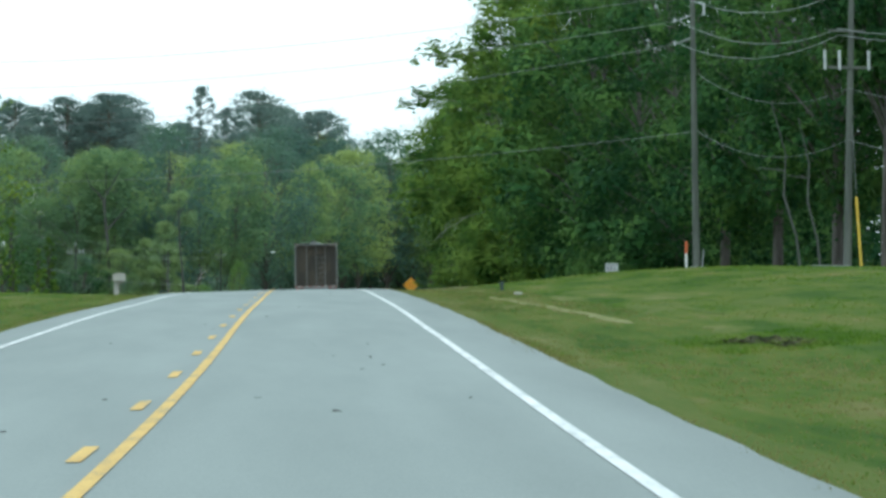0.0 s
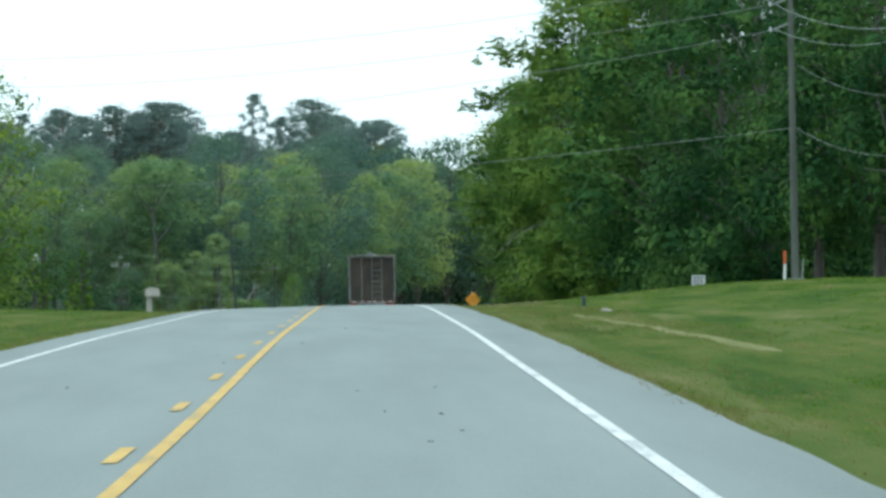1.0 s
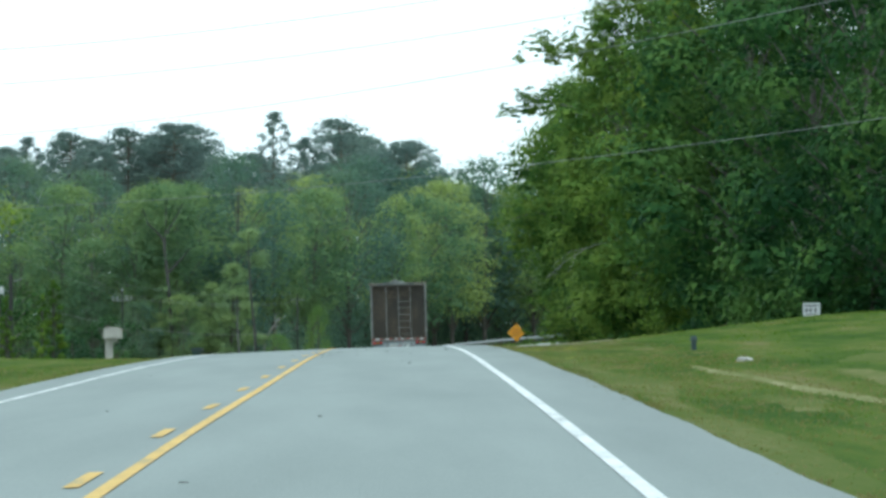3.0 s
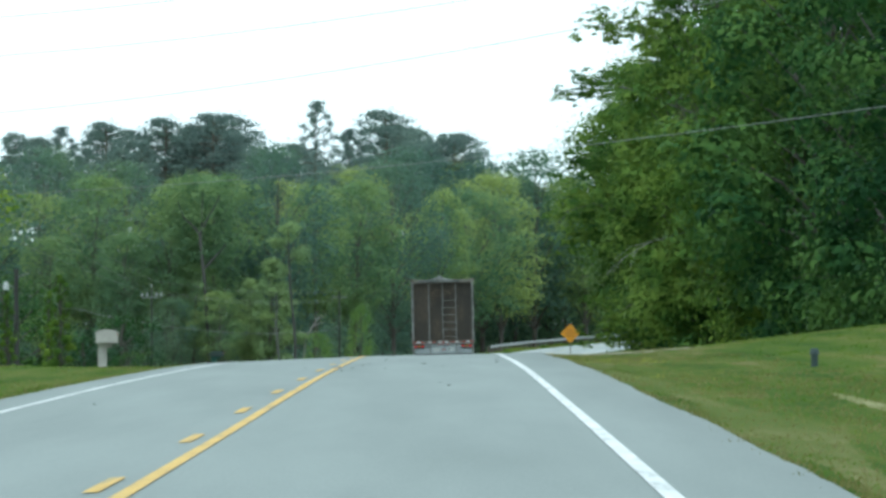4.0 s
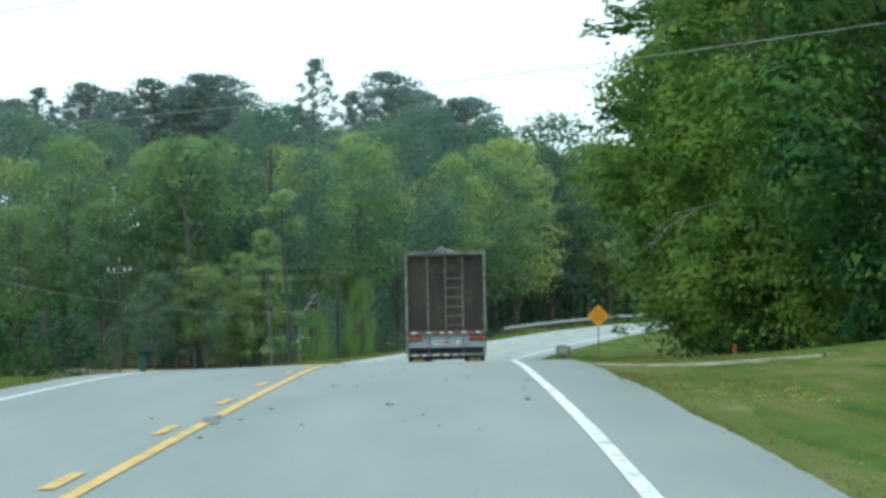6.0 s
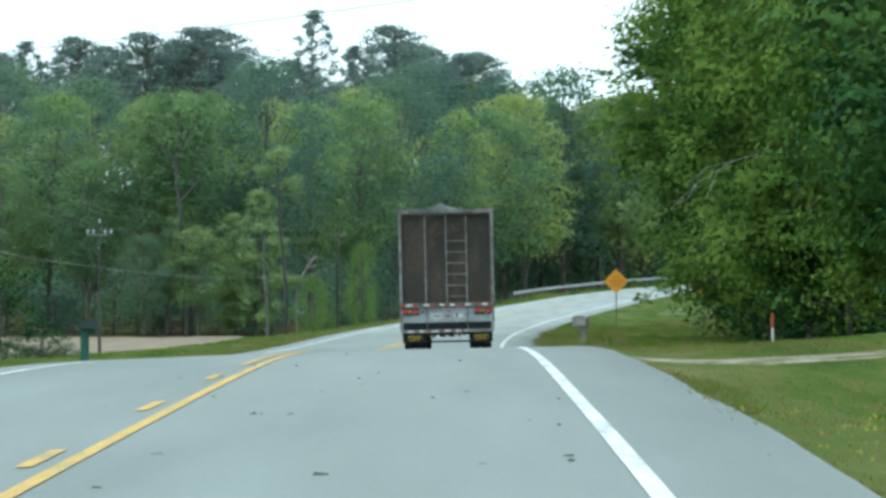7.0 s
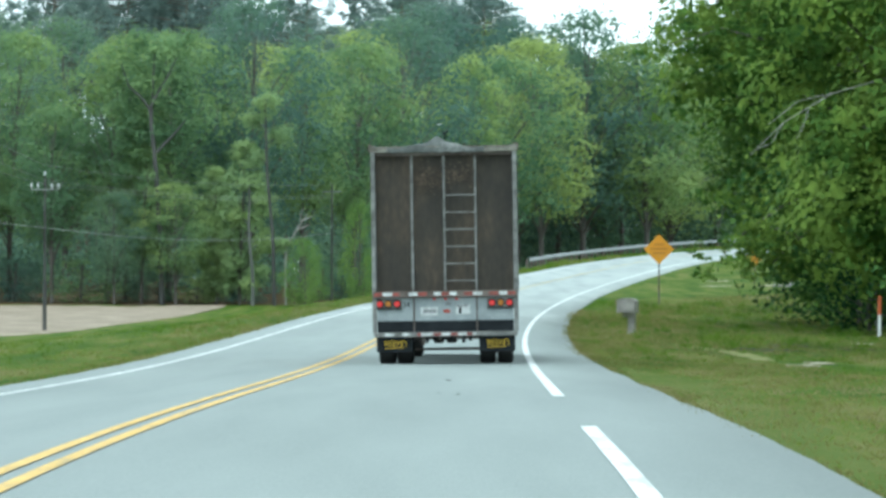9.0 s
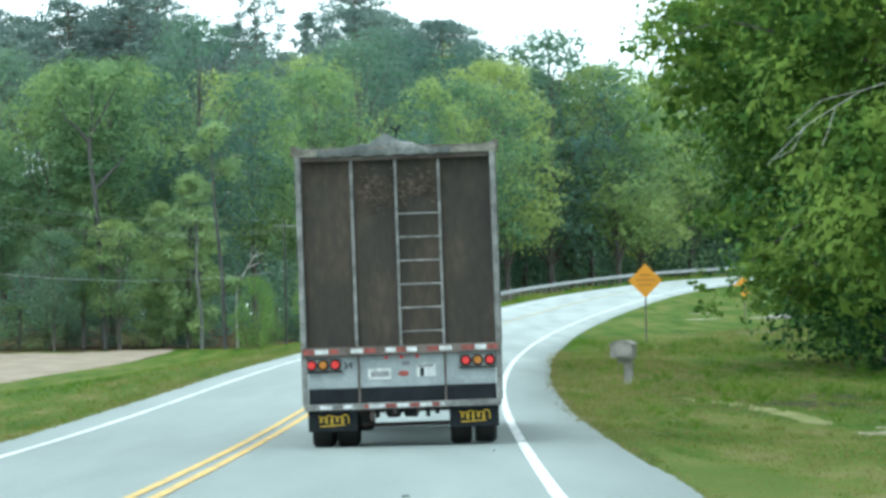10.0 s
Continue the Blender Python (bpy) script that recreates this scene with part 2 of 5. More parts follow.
TAPE_RED = material("red_reflective_tape", ((0.35, (0.16, 0.04, 0.03)), (0.65, (0.32, 0.06, 0.042))), 9, 40, 0.4, 0, 0)
TAPE_WHITE = material("white_reflective_tape", ((0.35, (0.36, 0.36, 0.35)), (0.65, (0.66, 0.68, 0.67))), 9, 40, 0.4, 0, 0)
LOGO_YELLOW = material("yellow_logo_paint", ((0.3, (0.5, 0.33, 0.02)), (0.7, (0.62, 0.42, 0.04))), 3, 30, 0.6, 0, 0)
LENS_RED = lamp_lens("lit_red_lens", (0.52, 0.022, 0.02), 0.22)
LENS_AMBER = lamp_lens("amber_lens", (0.42, 0.16, 0.01), 0.03)
ROCK = material("pale_rock", ((0.3, (0.22, 0.205, 0.18)), (0.7, (0.38, 0.365, 0.34))), 2, 12, 0.95, 0, 0.6)


# ---- the line of the road ----
STEP = 25.0
ROAD_X = [0.02, 0.27, 0.47, 0.62, 0.73, 0.86, 1.0, 1.12, 1.24, 1.32, 1.39, 1.48, 1.65, 1.86, 2.11, 2.49, 3.05, 3.81, 4.78, 5.93, 7.29, 8.84, 10.59, 12.53, 14.66, 17.1, 20.1, 23.9, 28.7, 34.8, 42.5]
ROAD_Z = [0.04, 0.47, 0.97, 1.53, 2.11, 2.67, 3.18, 3.69, 4.16, 4.57, 4.89, 4.97, 4.94, 4.95, 5.06, 5.27, 5.54, 5.83, 6.14, 6.48, 6.84, 7.24, 7.67, 8.14, 8.65, 9.19, 9.75, 10.35, 10.95, 11.5, 12.0]
ROAD_B = [0.005, 0.007, 0.009, 0.012, 0.015, 0.018, 0.021, 0.022, 0.024, 0.026, 0.029, 0.028, 0.024, 0.016, 0.006, -0.002, -0.008, -0.01, -0.01, -0.008, -0.006, -0.004, -0.002, -0.001, 0.001, 0.001, 0.002, 0.002, 0.0, 0.0, 0.0]


def spline(values):
    n = len(values)
    a, b = np.eye(n), np.zeros((n, n))
    for i in range(1, n - 1):
        a[i, i - 1:i + 2] = (1, 4, 1)
        b[i, i - 1:i + 2] = (6, -12, 6)
    v = np.array(values)
    m = np.linalg.solve(a, b @ v)

    def at(y):
        y = np.asarray(y, float)
        f = np.clip(y / STEP, 0, n - 1.0001)
        i = f.astype(int)
        s = f - i
        r = 1 - s
        w = v[i] * r + v[i + 1] * s + ((r**3 - r) * m[i] + (s**3 - s) * m[i + 1]) / 6
        low, high = np.minimum(y, 0), np.maximum(y - (n - 1) * STEP, 0)
        return w + low * (v[1] - v[0]) / STEP + high * (v[-1] - v[-2]) / STEP
    return at


road_x, road_z, road_b = spline(ROAD_X), spline(ROAD_Z), spline(ROAD_B)


def smooth(a, b, x):
    t = np.clip((np.asarray(x, float) - a) / (b - a), 0, 1)
    return t * t * (3 - 2 * t)


def right_rise(y):
    return 1.05 - 1.2 * smooth(255, 330, y) + 0.45 * smooth(400, 470, y)


def left_rise(y):
    return 0.15 - 0.45 * smooth(255, 310, y) - 2.0 * smooth(330, 500, y) - 1.0 * smooth(500, 640, y)


def ground_z(x, y):
    """The height of the ground; under the road it lies a little lower than the asphalt."""
    x, y = np.asarray(x, float), np.asarray(y, float)
    u = x - road_x(np.minimum(y, 755))
    base = road_z(np.clip(y, -40, 755)) + road_b(np.clip(y, 0, 750)) * np.clip(u, -5, 5)
    r = right_rise(y) * smooth(5, 18, u) + 0.8 * smooth(20, 60, u)
    le = left_rise(y) * smooth(5, 18, -u)
    shoulder = -0.05 - 0.06 * smooth(4.2, 5.2, np.abs(u))
    bumps = 0.012 * np.sin(x * 0.9 + 1.3 * np.sin(y * 0.21)) * np.sin(y * 0.33 + x * 0.2) * smooth(5, 9, np.abs(u))
    return base + r + le + shoulder + bumps


def on_ground(x, y):
    return float(ground_z(x, y))


# ---- mesh helpers ----
def mesh_of(name, verts, faces, mat, smooth_faces=False):
    me = bpy.data.meshes.new(name)
    v = np.asarray(verts, np.float32).reshape(-1, 3)
    f = np.asarray(faces, np.int32)
    k = f.shape[1]
    me.vertices.add(len(v))
    me.vertices.foreach_set("co", v.ravel())
    me.loops.add(f.size)
    me.loops.foreach_set("vertex_index", f.ravel())
    me.polygons.add(len(f))
    me.polygons.foreach_set("loop_start", np.arange(0, f.size, k, dtype=np.int32))
    if smooth_faces:
        me.polygons.foreach_set("use_smooth", np.ones(len(f), dtype=bool))
    me.update(calc_edges=True)
    me.validate()
    me.materials.append(mat)
    return me


def sheet(name, grid, mat, smooth_faces=True):
    """A mesh from a rows x columns x 3 grid of places."""
    r, c = grid.shape[:2]
    i = np.arange(r * c).reshape(r, c)
    f = np.stack([i[:-1, :-1], i[:-1, 1:], i[1:, 1:], i[1:, :-1]], -1).reshape(-1, 4)
    return mesh_of(name, grid.reshape(-1, 3), f, mat, smooth_faces)


def part(name, bm, mat, parent=None, label="", smooth_faces=False):
    me = bpy.data.meshes.new(name)
    if smooth_faces:
        for f in bm.faces:
            f.smooth = True
    bm.to_mesh(me)
    bm.free()
    me.materials.append(mat)
    ob = new(name, me)
    ob.parent = parent
    return tagged(ob, label)


def box(bm, size, at=(0, 0, 0), bevel=0.0, turn=None):
    made = bmesh.ops.create_cube(bm, size=1.0)["verts"]
    bmesh.ops.scale(bm, vec=size, verts=made)
    if bevel:
        edges = list({e for v in made for e in v.link_edges})
        made = list({v for f in bmesh.ops.bevel(bm, geom=edges, offset=bevel, segments=2, affect="EDGES")["faces"] for v in f.verts} | {v for v in made if v.is_valid})
    m = Matrix.Translation(at) @ (turn or Matrix())
    bmesh.ops.transform(bm, matrix=m, verts=made)
    return bm


def rod(bm, a, b, r0, r1=None, sides=10, caps=True):
    a, b = Vector(a), Vector(b)
    d = b - a
    made = bmesh.ops.create_cone(bm, cap_ends=caps, segments=sides, radius1=r0, radius2=r0 if r1 is None else r1, depth=d.length)["verts"]
    bmesh.ops.transform(bm, matrix=Matrix.Translation((a + b) / 2) @ d.to_track_quat("Z", "Y").to_matrix().to_4x4(), verts=made)
    return bm


def bm_box(size, at=(0, 0, 0), bevel=0.0, turn=None):
    return box(bmesh.new(), size, at, bevel, turn)


def empty(name, m, label, category, group="", kind=""):
    ob = new(name)
    ob.matrix_basis = m
    return tagged(ob, label, category, group, kind)


# ---- ground, road and its markings ----
def make_ground():
    ys = np.concatenate([[-900, -400, -150, -60], np.arange(-30, 756, 4.0), [765, 785, 850, 950, 1200, 1700, 2600, 4200]])
    us = np.concatenate([[-4000, -2000, -900, -400, -200, -120, -80, -60], np.arange(-45, -12, 3.0), np.arange(-12, 13, 1.0), np.arange(15, 48, 3.0), [60, 80, 120, 200, 400, 900, 2000, 4000]])
    yy, uu = np.meshgrid(ys, us, indexing="ij")
    xx = road_x(np.clip(yy, -60, 755)) + uu
    g = np.stack([xx, yy, ground_z(xx, yy)], -1)
    tagged(new("ground", sheet("ground", g, VERGE)), "mown green roadside grass with dry tan patches", "ground", kind="structure")


def strip(name, u0, u1, y0, y1, lift, mat, step=2.0, edge=0.0, thick=0.0):
    """A strip that follows the road between two distances from its centre line."""
    n = max(2, int((y1 - y0) / step) + 1)
    y = np.linspace(y0, y1, n)
    dx = np.gradient(road_x(y), y)
    nn = np.sqrt(1 + dx * dx)
    cols = np.linspace(u0, u1, 9 if u1 - u0 > 2 else 2)
    rows = []
    rng = np.random.RandomState(7)
    wob = [np.convolve(rng.randn(n + 4), np.ones(5) / 5, "valid") * edge for _ in range(2)]
    for i, u in enumerate(cols):
        w = wob[0] if i == 0 else wob[1] if i == len(cols) - 1 else 0
        uu = u + w
        crown = -0.012 * np.abs(u)
        rows.append(np.stack([road_x(y) + uu / nn, y - uu * dx / nn, road_z(y) + road_b(y) * u + lift + crown], -1))
    if thick:
        rows = [rows[0] - (0.05, 0, thick)] + rows + [rows[-1] - (-0.05, 0, thick)]
    return new(name, sheet(name, np.stack(rows, 1), mat))


def make_road():
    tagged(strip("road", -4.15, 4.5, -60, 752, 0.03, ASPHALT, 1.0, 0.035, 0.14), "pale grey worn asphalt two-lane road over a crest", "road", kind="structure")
    for name, u in (("edge_line", 3.39), ("edge_line", -3.3)):
        pieces = ((-60, 267.5), (282, 745)) if u > 0 else ((-60, 745),)
        for a, b in pieces:
            tagged(strip(name, u - 0.06, u + 0.06, a, b, 0.036, WHITE_PAINT, 2, 0.004), "worn white painted edge line on the asphalt", "road marking", kind="structure")
    tagged(strip("centre_line", -0.055, 0.055, -60, 390, 0.036, YELLOW_PAINT, 2, 0.004), "solid yellow centre line on the asphalt", "road marking", kind="structure")
    tagged(strip("centre_line", -0.30, -0.19, 243, 390, 0.036, YELLOW_PAINT, 2, 0.004), "second solid yellow centre line through the bend", "road marking", kind="structure")
    for u in (-0.055, -0.30):
        tagged(strip("centre_line", u, u + 0.11, 390, 745, 0.036, FADED_YELLOW, 2, 0.004), "worn faded yellow centre line in the bend", "road marking", kind="structure")
    for k in range(-6, 17):
        y = 37.6 + 12.33 * k
        tagged(strip("centre_dash", -0.30, -0.19, y - 1.5, y + 1.5, 0.036, YELLOW_PAINT, 0.5, 0.004), "yellow dash beside the solid centre line", "road marking", "yellow centre dashes", "structure")
    # a slanting smear of rubber, ragged at its ends, that crosses the line
    r = np.random.RandomState(17)
    rows = []
    for k in range(12):
        f = k / 11
        y = np.linspace(199.2 + 0.9 * (1 - f) + 0.5 * r.rand(), 203.2 - 0.9 * (1 - f) + 0.3 * r.rand() - 0.3, 14)
        q = (y - 199.2) / 4
        u = -0.03 - 0.08 * q + f * (0.18 - 0.05 * q)
        rows.append(np.stack([road_x(y) + u, y, road_z(y) + road_b(y) * u + 0.041 - 0.012 * np.abs(u)], -1))
    tagged(new("rubber_mark", sheet("rubber_mark", np.array(rows), RUBBER_MARK)), "dark streaked rubber smear slanting across the yellow line", "road stain", kind="structure")


make_ground()
make_road()


# ---- trees ----
def leaves(points, normals, size, rng, flat=0.5, stray=0.45):
    """Small leaf sprays: a pointed leaf about each point."""
    n = len(points)
    d = rng.randn(n, 3)
    nrm = normals * flat * 1.4 + (0, 0, 0.45) + rng.randn(n, 3) * stray
    nrm /= np.linalg.norm(nrm, axis=1)[:, None] + 1e-9
    t = np.cross(nrm, d)
    t /= np.linalg.norm(t, axis=1)[:, None] + 1e-9
    b = np.cross(nrm, t)
    s = np.reshape(size, (-1, 1)) * (0.6 + 0.8 * rng.rand(n, 1))
    w = s * (0.45 + 0.3 * rng.rand(n, 1))
    v = np.stack([points + t * s, points - t * s * 0.6 + b * w * 1.2 + nrm * s * 0.12, points - t * s * 0.6 - b * w * 1.2], 1)
    return v.reshape(-1, 3), np.arange(n * 3).reshape(n, 3)


def blob(centre, radii, n, rng, fill=0.55):
    d = rng.randn(n, 3)
    d /= np.linalg.norm(d, axis=1)[:, None]
    r = fill + (1 - fill) * rng.rand(n, 1) ** 0.6
    r *= 1 + 0.22 * np.sin(d[:, :1] * 5 + centre[0] * 3) * np.cos(d[:, 2:] * 6 + centre[1])
    return np.asarray(centre) + d * r * radii, d


def sprays(centre, radii, n, rng, fill=0.55, each=34, spread=0.2):
    """Leaves gathered in flat twigs' ends over the outside of a clump, with gaps between them."""
    k = max(3, n // each)
    c, d = blob(centre, radii, k, rng, fill)
    i = rng.randint(0, k, n)
    off = rng.randn(n, 3)
    off *= rng.rand(n, 1) ** 0.5 / (np.linalg.norm(off, axis=1)[:, None] + 1e-9)
    off *= np.asarray(radii) * spread * 1.7 * (0.6 + 0.8 * rng.rand(k, 1))[i]
    off[:, 2] *= 0.55
    off[:, 2] -= 0.25 * np.hypot(off[:, 0], off[:, 1])
    return c[i] + off, d[i] * 0.7 + (0, 0, 0.35)


def limb(verts, faces, path, r0, r1, sides=6):
    """A bent tapering tube along the path, into the lists."""
    k = len(path)
    start = len(verts)
    for i, p in enumerate(path):
        a = np.array(path[min(i + 1, k - 1)]) - np.array(path[max(i - 1, 0)])
        a = a / (np.linalg.norm(a) + 1e-9)
        s = np.cross(a, (0.3, 0.9, 0.2))
        s /= np.linalg.norm(s)
        q = np.cross(a, s)
        r = r0 + (r1 - r0) * i / (k - 1)
        for j in range(sides):
            w = 2 * math.pi * j / sides
            verts.append(np.array(p) + (s * math.cos(w) + q * math.sin(w)) * r)
    for i in range(k - 1):
        for j in range(sides):
            j2 = (j + 1) % sides
            faces.append((start + i * sides + j, start + i * sides + j2, start + (i + 1) * sides + j2, start + (i + 1) * sides + j))


def lobe(centre, radii, n, leaf, rng, rough=0.3, core=0.22, under=0.45, core_leaf=0.3):
    """One billow of a crown: a ragged shell of leaves over a close dim core. Gives places, directions and leaf sizes."""
    centre, radii = np.asarray(centre, float), np.asarray(radii, float)
    k = int(n * core)
    d = rng.randn(n * 2, 3)
    d /= np.linalg.norm(d, axis=1)[:, None]
    d = d[(d[:, 2] > -0.35) | (rng.rand(len(d)) < under)][:n]
    ph = rng.rand(6) * 6.28
    w = 1 + rough * (np.sin(4 * d[:, 0] + ph[0]) + np.sin(5 * d[:, 1] + ph[1]) + np.sin(5 * d[:, 2] + ph[2])) / 2.2
    w += 0.45 * rough * np.sin(11 * d[:, 0] + ph[3]) * np.sin(12 * d[:, 1] + ph[4]) + 0.3 * rough * np.sin(17 * d[:, 2] + ph[5])
    r = w * (1.06 - 0.4 * rng.rand(len(d)) ** 2)
    r[:k] = w[:k] * (0.62 + 0.14 * rng.rand(min(k, len(d))))
    size = np.full(len(d), leaf)
    size[:k] = core_leaf * (0.7 + 0.6 * rng.rand(min(k, len(d))))
    out = d / radii
    out /= np.linalg.norm(out, axis=1)[:, None]
    return centre + d * r[:, None] * radii, out, size


def tree(name, seed, height, width, base, n_leaves, leaf, mat, bark, label, category="tree", droop=0.0, clumps=26, trunk=0.22, rough=0.3, shape=0.5, size=0.36, flat=0.7, fork=0.35, core=0.22, core_leaf=0.2, stray=0.3):
    """A broadleaf tree: a bent trunk that forks into limbs, each with a billow of leaves; the crown starts at base and is widest at shape."""
    rng = np.random.RandomState(seed)
    root = empty(name, Matrix(), label, category)
    tv, tf = [], []
    lean = rng.randn(2) * 0.03 * height
    path = [(lean[0] * s * s, lean[1] * s * s, height * 0.85 * s - 0.3 * (s == 0)) for s in np.linspace(0, 1, 8)]
    limb(tv, tf, path, trunk, 0.05, 8)
    pts, nrs, sizes = [], [], []
    rads, tips = [], []
    for c in range(clumps):
        f = (c + 0.5) / clumps
        bulge = (f / shape if f < shape else (1 - f) / (1 - shape))
        reach = width * (0.3 + 0.7 * max(0.0, min(1, bulge)) ** 0.55) * (0.5 + 0.45 * rng.rand() ** 0.6)
        if f > 0.93:
            reach *= 0.4
        a = c * 2.4 + rng.rand() * 0.9
        r = width * size * (0.75 + 0.5 * rng.rand()) * (1.12 - 0.42 * f)
        rad = np.array((1.0, 1.0, 0.72)) * r
        h = min(base + (height - base) * f, height - rad[2] * 0.85)
        tip = np.array((lean[0] * f + math.cos(a) * reach * 0.85, lean[1] * f + math.sin(a) * reach * 0.85, max(h - droop * reach, rad[2] * 0.55)))
        s = max(fork * 0.6, min(0.82, h / height - 0.1 - 0.3 * reach / height))
        start = np.array((lean[0] * s * s, lean[1] * s * s, height * s * 0.85))
        mid = start * 0.5 + tip * 0.5 + (0, 0, 0.1 * reach)
        limb(tv, tf, [start, mid, tip], trunk * (0.4 - 0.25 * f), 0.02, 5)
        rads.append(rad)
        tips.append(tip)
    area = np.array([q[0] ** 2 for q in rads])
    for tip, rad, share in zip(tips, rads, area / area.sum()):
        p, d, z = lobe(tip, rad, max(12, int(n_leaves * share)), leaf, rng, rough, core, 0.45, core_leaf)
        pts.append(p)
        nrs.append(d)
        sizes.append(z)
    v, f = leaves(np.concatenate(pts), np.concatenate(nrs), np.concatenate(sizes), rng, flat, stray)
    crown = new("crown", mesh_of("crown", v, f, mat))
    crown.parent = root
    stem = new("trunk", mesh_of("trunk", np.array(tv), tf, bark, True))
    stem.parent = root
    return root


def pine(seed, height, n_leaves, leaf, label, open_top=False):
    """A tall pine: a bare straight trunk with rounded tufts of needles on short limbs near the top."""
    rng = np.random.RandomState(seed)
    root = empty("pine_tree", Matrix(), label, "tree")
    tv, tf = [], []
    limb(tv, tf, [(0.3 * math.sin(s * 3), 0.2 * s, height * 0.97 * s - 0.3 * (s == 0)) for s in np.linspace(0, 1, 9)], 0.28, 0.05, 8)
    pts, nrs, sizes = [], [], []
    clumps = 40 if open_top else 58
    for c in range(clumps):
        f = c / (clumps - 1)
        r = (0.55 + 0.45 * rng.rand()) * (0.95 if open_top else 1.25) * (1.1 - 0.3 * f)
        h = min(height * (0.64 + 0.36 * f), height - 0.55 * r)
        reach = (3.3 if open_top else 4.6) * (0.5 + 0.5 * math.sin(math.pi * (0.12 + 0.76 * f))) * (1 - 0.68 * f ** 5) * (0.3 + 0.7 * rng.rand())
        a = c * 2.4 + rng.rand()
        tip = np.array((math.cos(a) * reach, math.sin(a) * reach, h))
        limb(tv, tf, [(0.1, 0.1, h - 0.5), tip * (0.5, 0.5, 0) + (0, 0, h - 0.3), tip], 0.07, 0.02, 4)
        p, d, z = lobe(tip, np.array((1.0, 1.0, 0.7)) * r, int(n_leaves / clumps), leaf, rng, 0.6, 0.14, 0.7, 0.2)
        pts.append(p)
        nrs.append(d)
        sizes.append(z)
    v, f = leaves(np.concatenate(pts), np.concatenate(nrs), np.concatenate(sizes), rng, 0.3)
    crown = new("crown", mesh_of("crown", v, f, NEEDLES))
    crown.parent = root
    stem = new("trunk", mesh_of("trunk", np.array(tv), tf, PINE_BARK, True))
    stem.parent = root
    return root


def plant(kinds, places, group):
    """Copies of the kinds at (x, y, top, breadth), where top is the height of the tip over the datum; the kinds take the first places."""
    used = {}
    for i, (x, y, top, w) in enumerate(places):
        ob, full = kinds[i % len(kinds)]
        z = on_ground(x, y) - 0.05
        s = (top - z) / full
        m = Matrix.Translation((x, y, z)) @ Matrix.Rotation(i * 2.1, 4, "Z") @ Matrix.Diagonal((s * w, s * w, s, 1))
        if ob.name in used:
            made = copy_thing(ob, m)
        else:
            ob.matrix_basis = m
            made = ob
            used[ob.name] = 1
        tagged(made, group=group)


rng = np.random.RandomState(11)
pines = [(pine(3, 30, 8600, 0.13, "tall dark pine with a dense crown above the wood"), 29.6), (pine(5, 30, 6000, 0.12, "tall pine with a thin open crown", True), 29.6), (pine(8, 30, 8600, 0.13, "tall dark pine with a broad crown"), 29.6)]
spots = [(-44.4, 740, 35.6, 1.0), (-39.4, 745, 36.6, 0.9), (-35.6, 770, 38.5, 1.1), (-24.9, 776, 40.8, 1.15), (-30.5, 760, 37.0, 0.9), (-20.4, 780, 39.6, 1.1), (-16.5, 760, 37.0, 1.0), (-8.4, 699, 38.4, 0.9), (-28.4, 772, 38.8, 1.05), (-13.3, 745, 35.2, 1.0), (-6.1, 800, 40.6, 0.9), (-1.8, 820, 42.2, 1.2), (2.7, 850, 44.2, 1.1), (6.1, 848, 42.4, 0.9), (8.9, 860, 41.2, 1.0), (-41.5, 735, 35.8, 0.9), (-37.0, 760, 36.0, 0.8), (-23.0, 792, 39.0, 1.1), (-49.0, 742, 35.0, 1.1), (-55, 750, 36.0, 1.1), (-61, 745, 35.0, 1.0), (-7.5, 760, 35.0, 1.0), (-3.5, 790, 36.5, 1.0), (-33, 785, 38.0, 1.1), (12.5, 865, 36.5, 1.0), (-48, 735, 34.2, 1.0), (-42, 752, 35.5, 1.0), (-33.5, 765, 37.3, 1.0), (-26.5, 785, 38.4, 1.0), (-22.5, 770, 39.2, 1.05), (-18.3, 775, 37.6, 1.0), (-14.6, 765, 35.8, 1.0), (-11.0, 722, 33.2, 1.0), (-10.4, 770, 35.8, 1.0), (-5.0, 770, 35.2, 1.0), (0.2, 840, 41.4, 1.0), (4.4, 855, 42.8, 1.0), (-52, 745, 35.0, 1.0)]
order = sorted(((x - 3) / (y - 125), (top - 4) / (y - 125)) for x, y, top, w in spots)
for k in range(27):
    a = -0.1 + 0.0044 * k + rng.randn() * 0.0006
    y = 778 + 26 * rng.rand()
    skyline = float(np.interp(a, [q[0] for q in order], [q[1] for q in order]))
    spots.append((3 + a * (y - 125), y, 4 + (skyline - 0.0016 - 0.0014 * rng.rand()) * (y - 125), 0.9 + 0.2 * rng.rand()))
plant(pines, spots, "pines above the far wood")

light = [(tree("broadleaf_tree", 21, 20, 6.0, 5.4, 11000, 0.125, LEAF_LIGHT, BARK, "broadleaf tree in light spring green leaf", clumps=34), 20.0), (tree("broadleaf_tree", 22, 20, 5.0, 6.2, 11000, 0.125, LEAF_LIGHT, BARK, "slender broadleaf tree in light spring green leaf", clumps=32, size=0.38), 20.0), (tree("broadleaf_tree", 23, 20, 6.5, 5.0, 11000, 0.125, LEAF_MID_HAZE, BARK, "broadleaf tree in full green leaf", clumps=34), 20.0), (tree("broadleaf_tree", 24, 20, 4.2, 6.6, 11000, 0.125, LEAF_LIGHT, BARK, "narrow broadleaf tree in thin spring leaf", clumps=30, size=0.42), 20.0)]
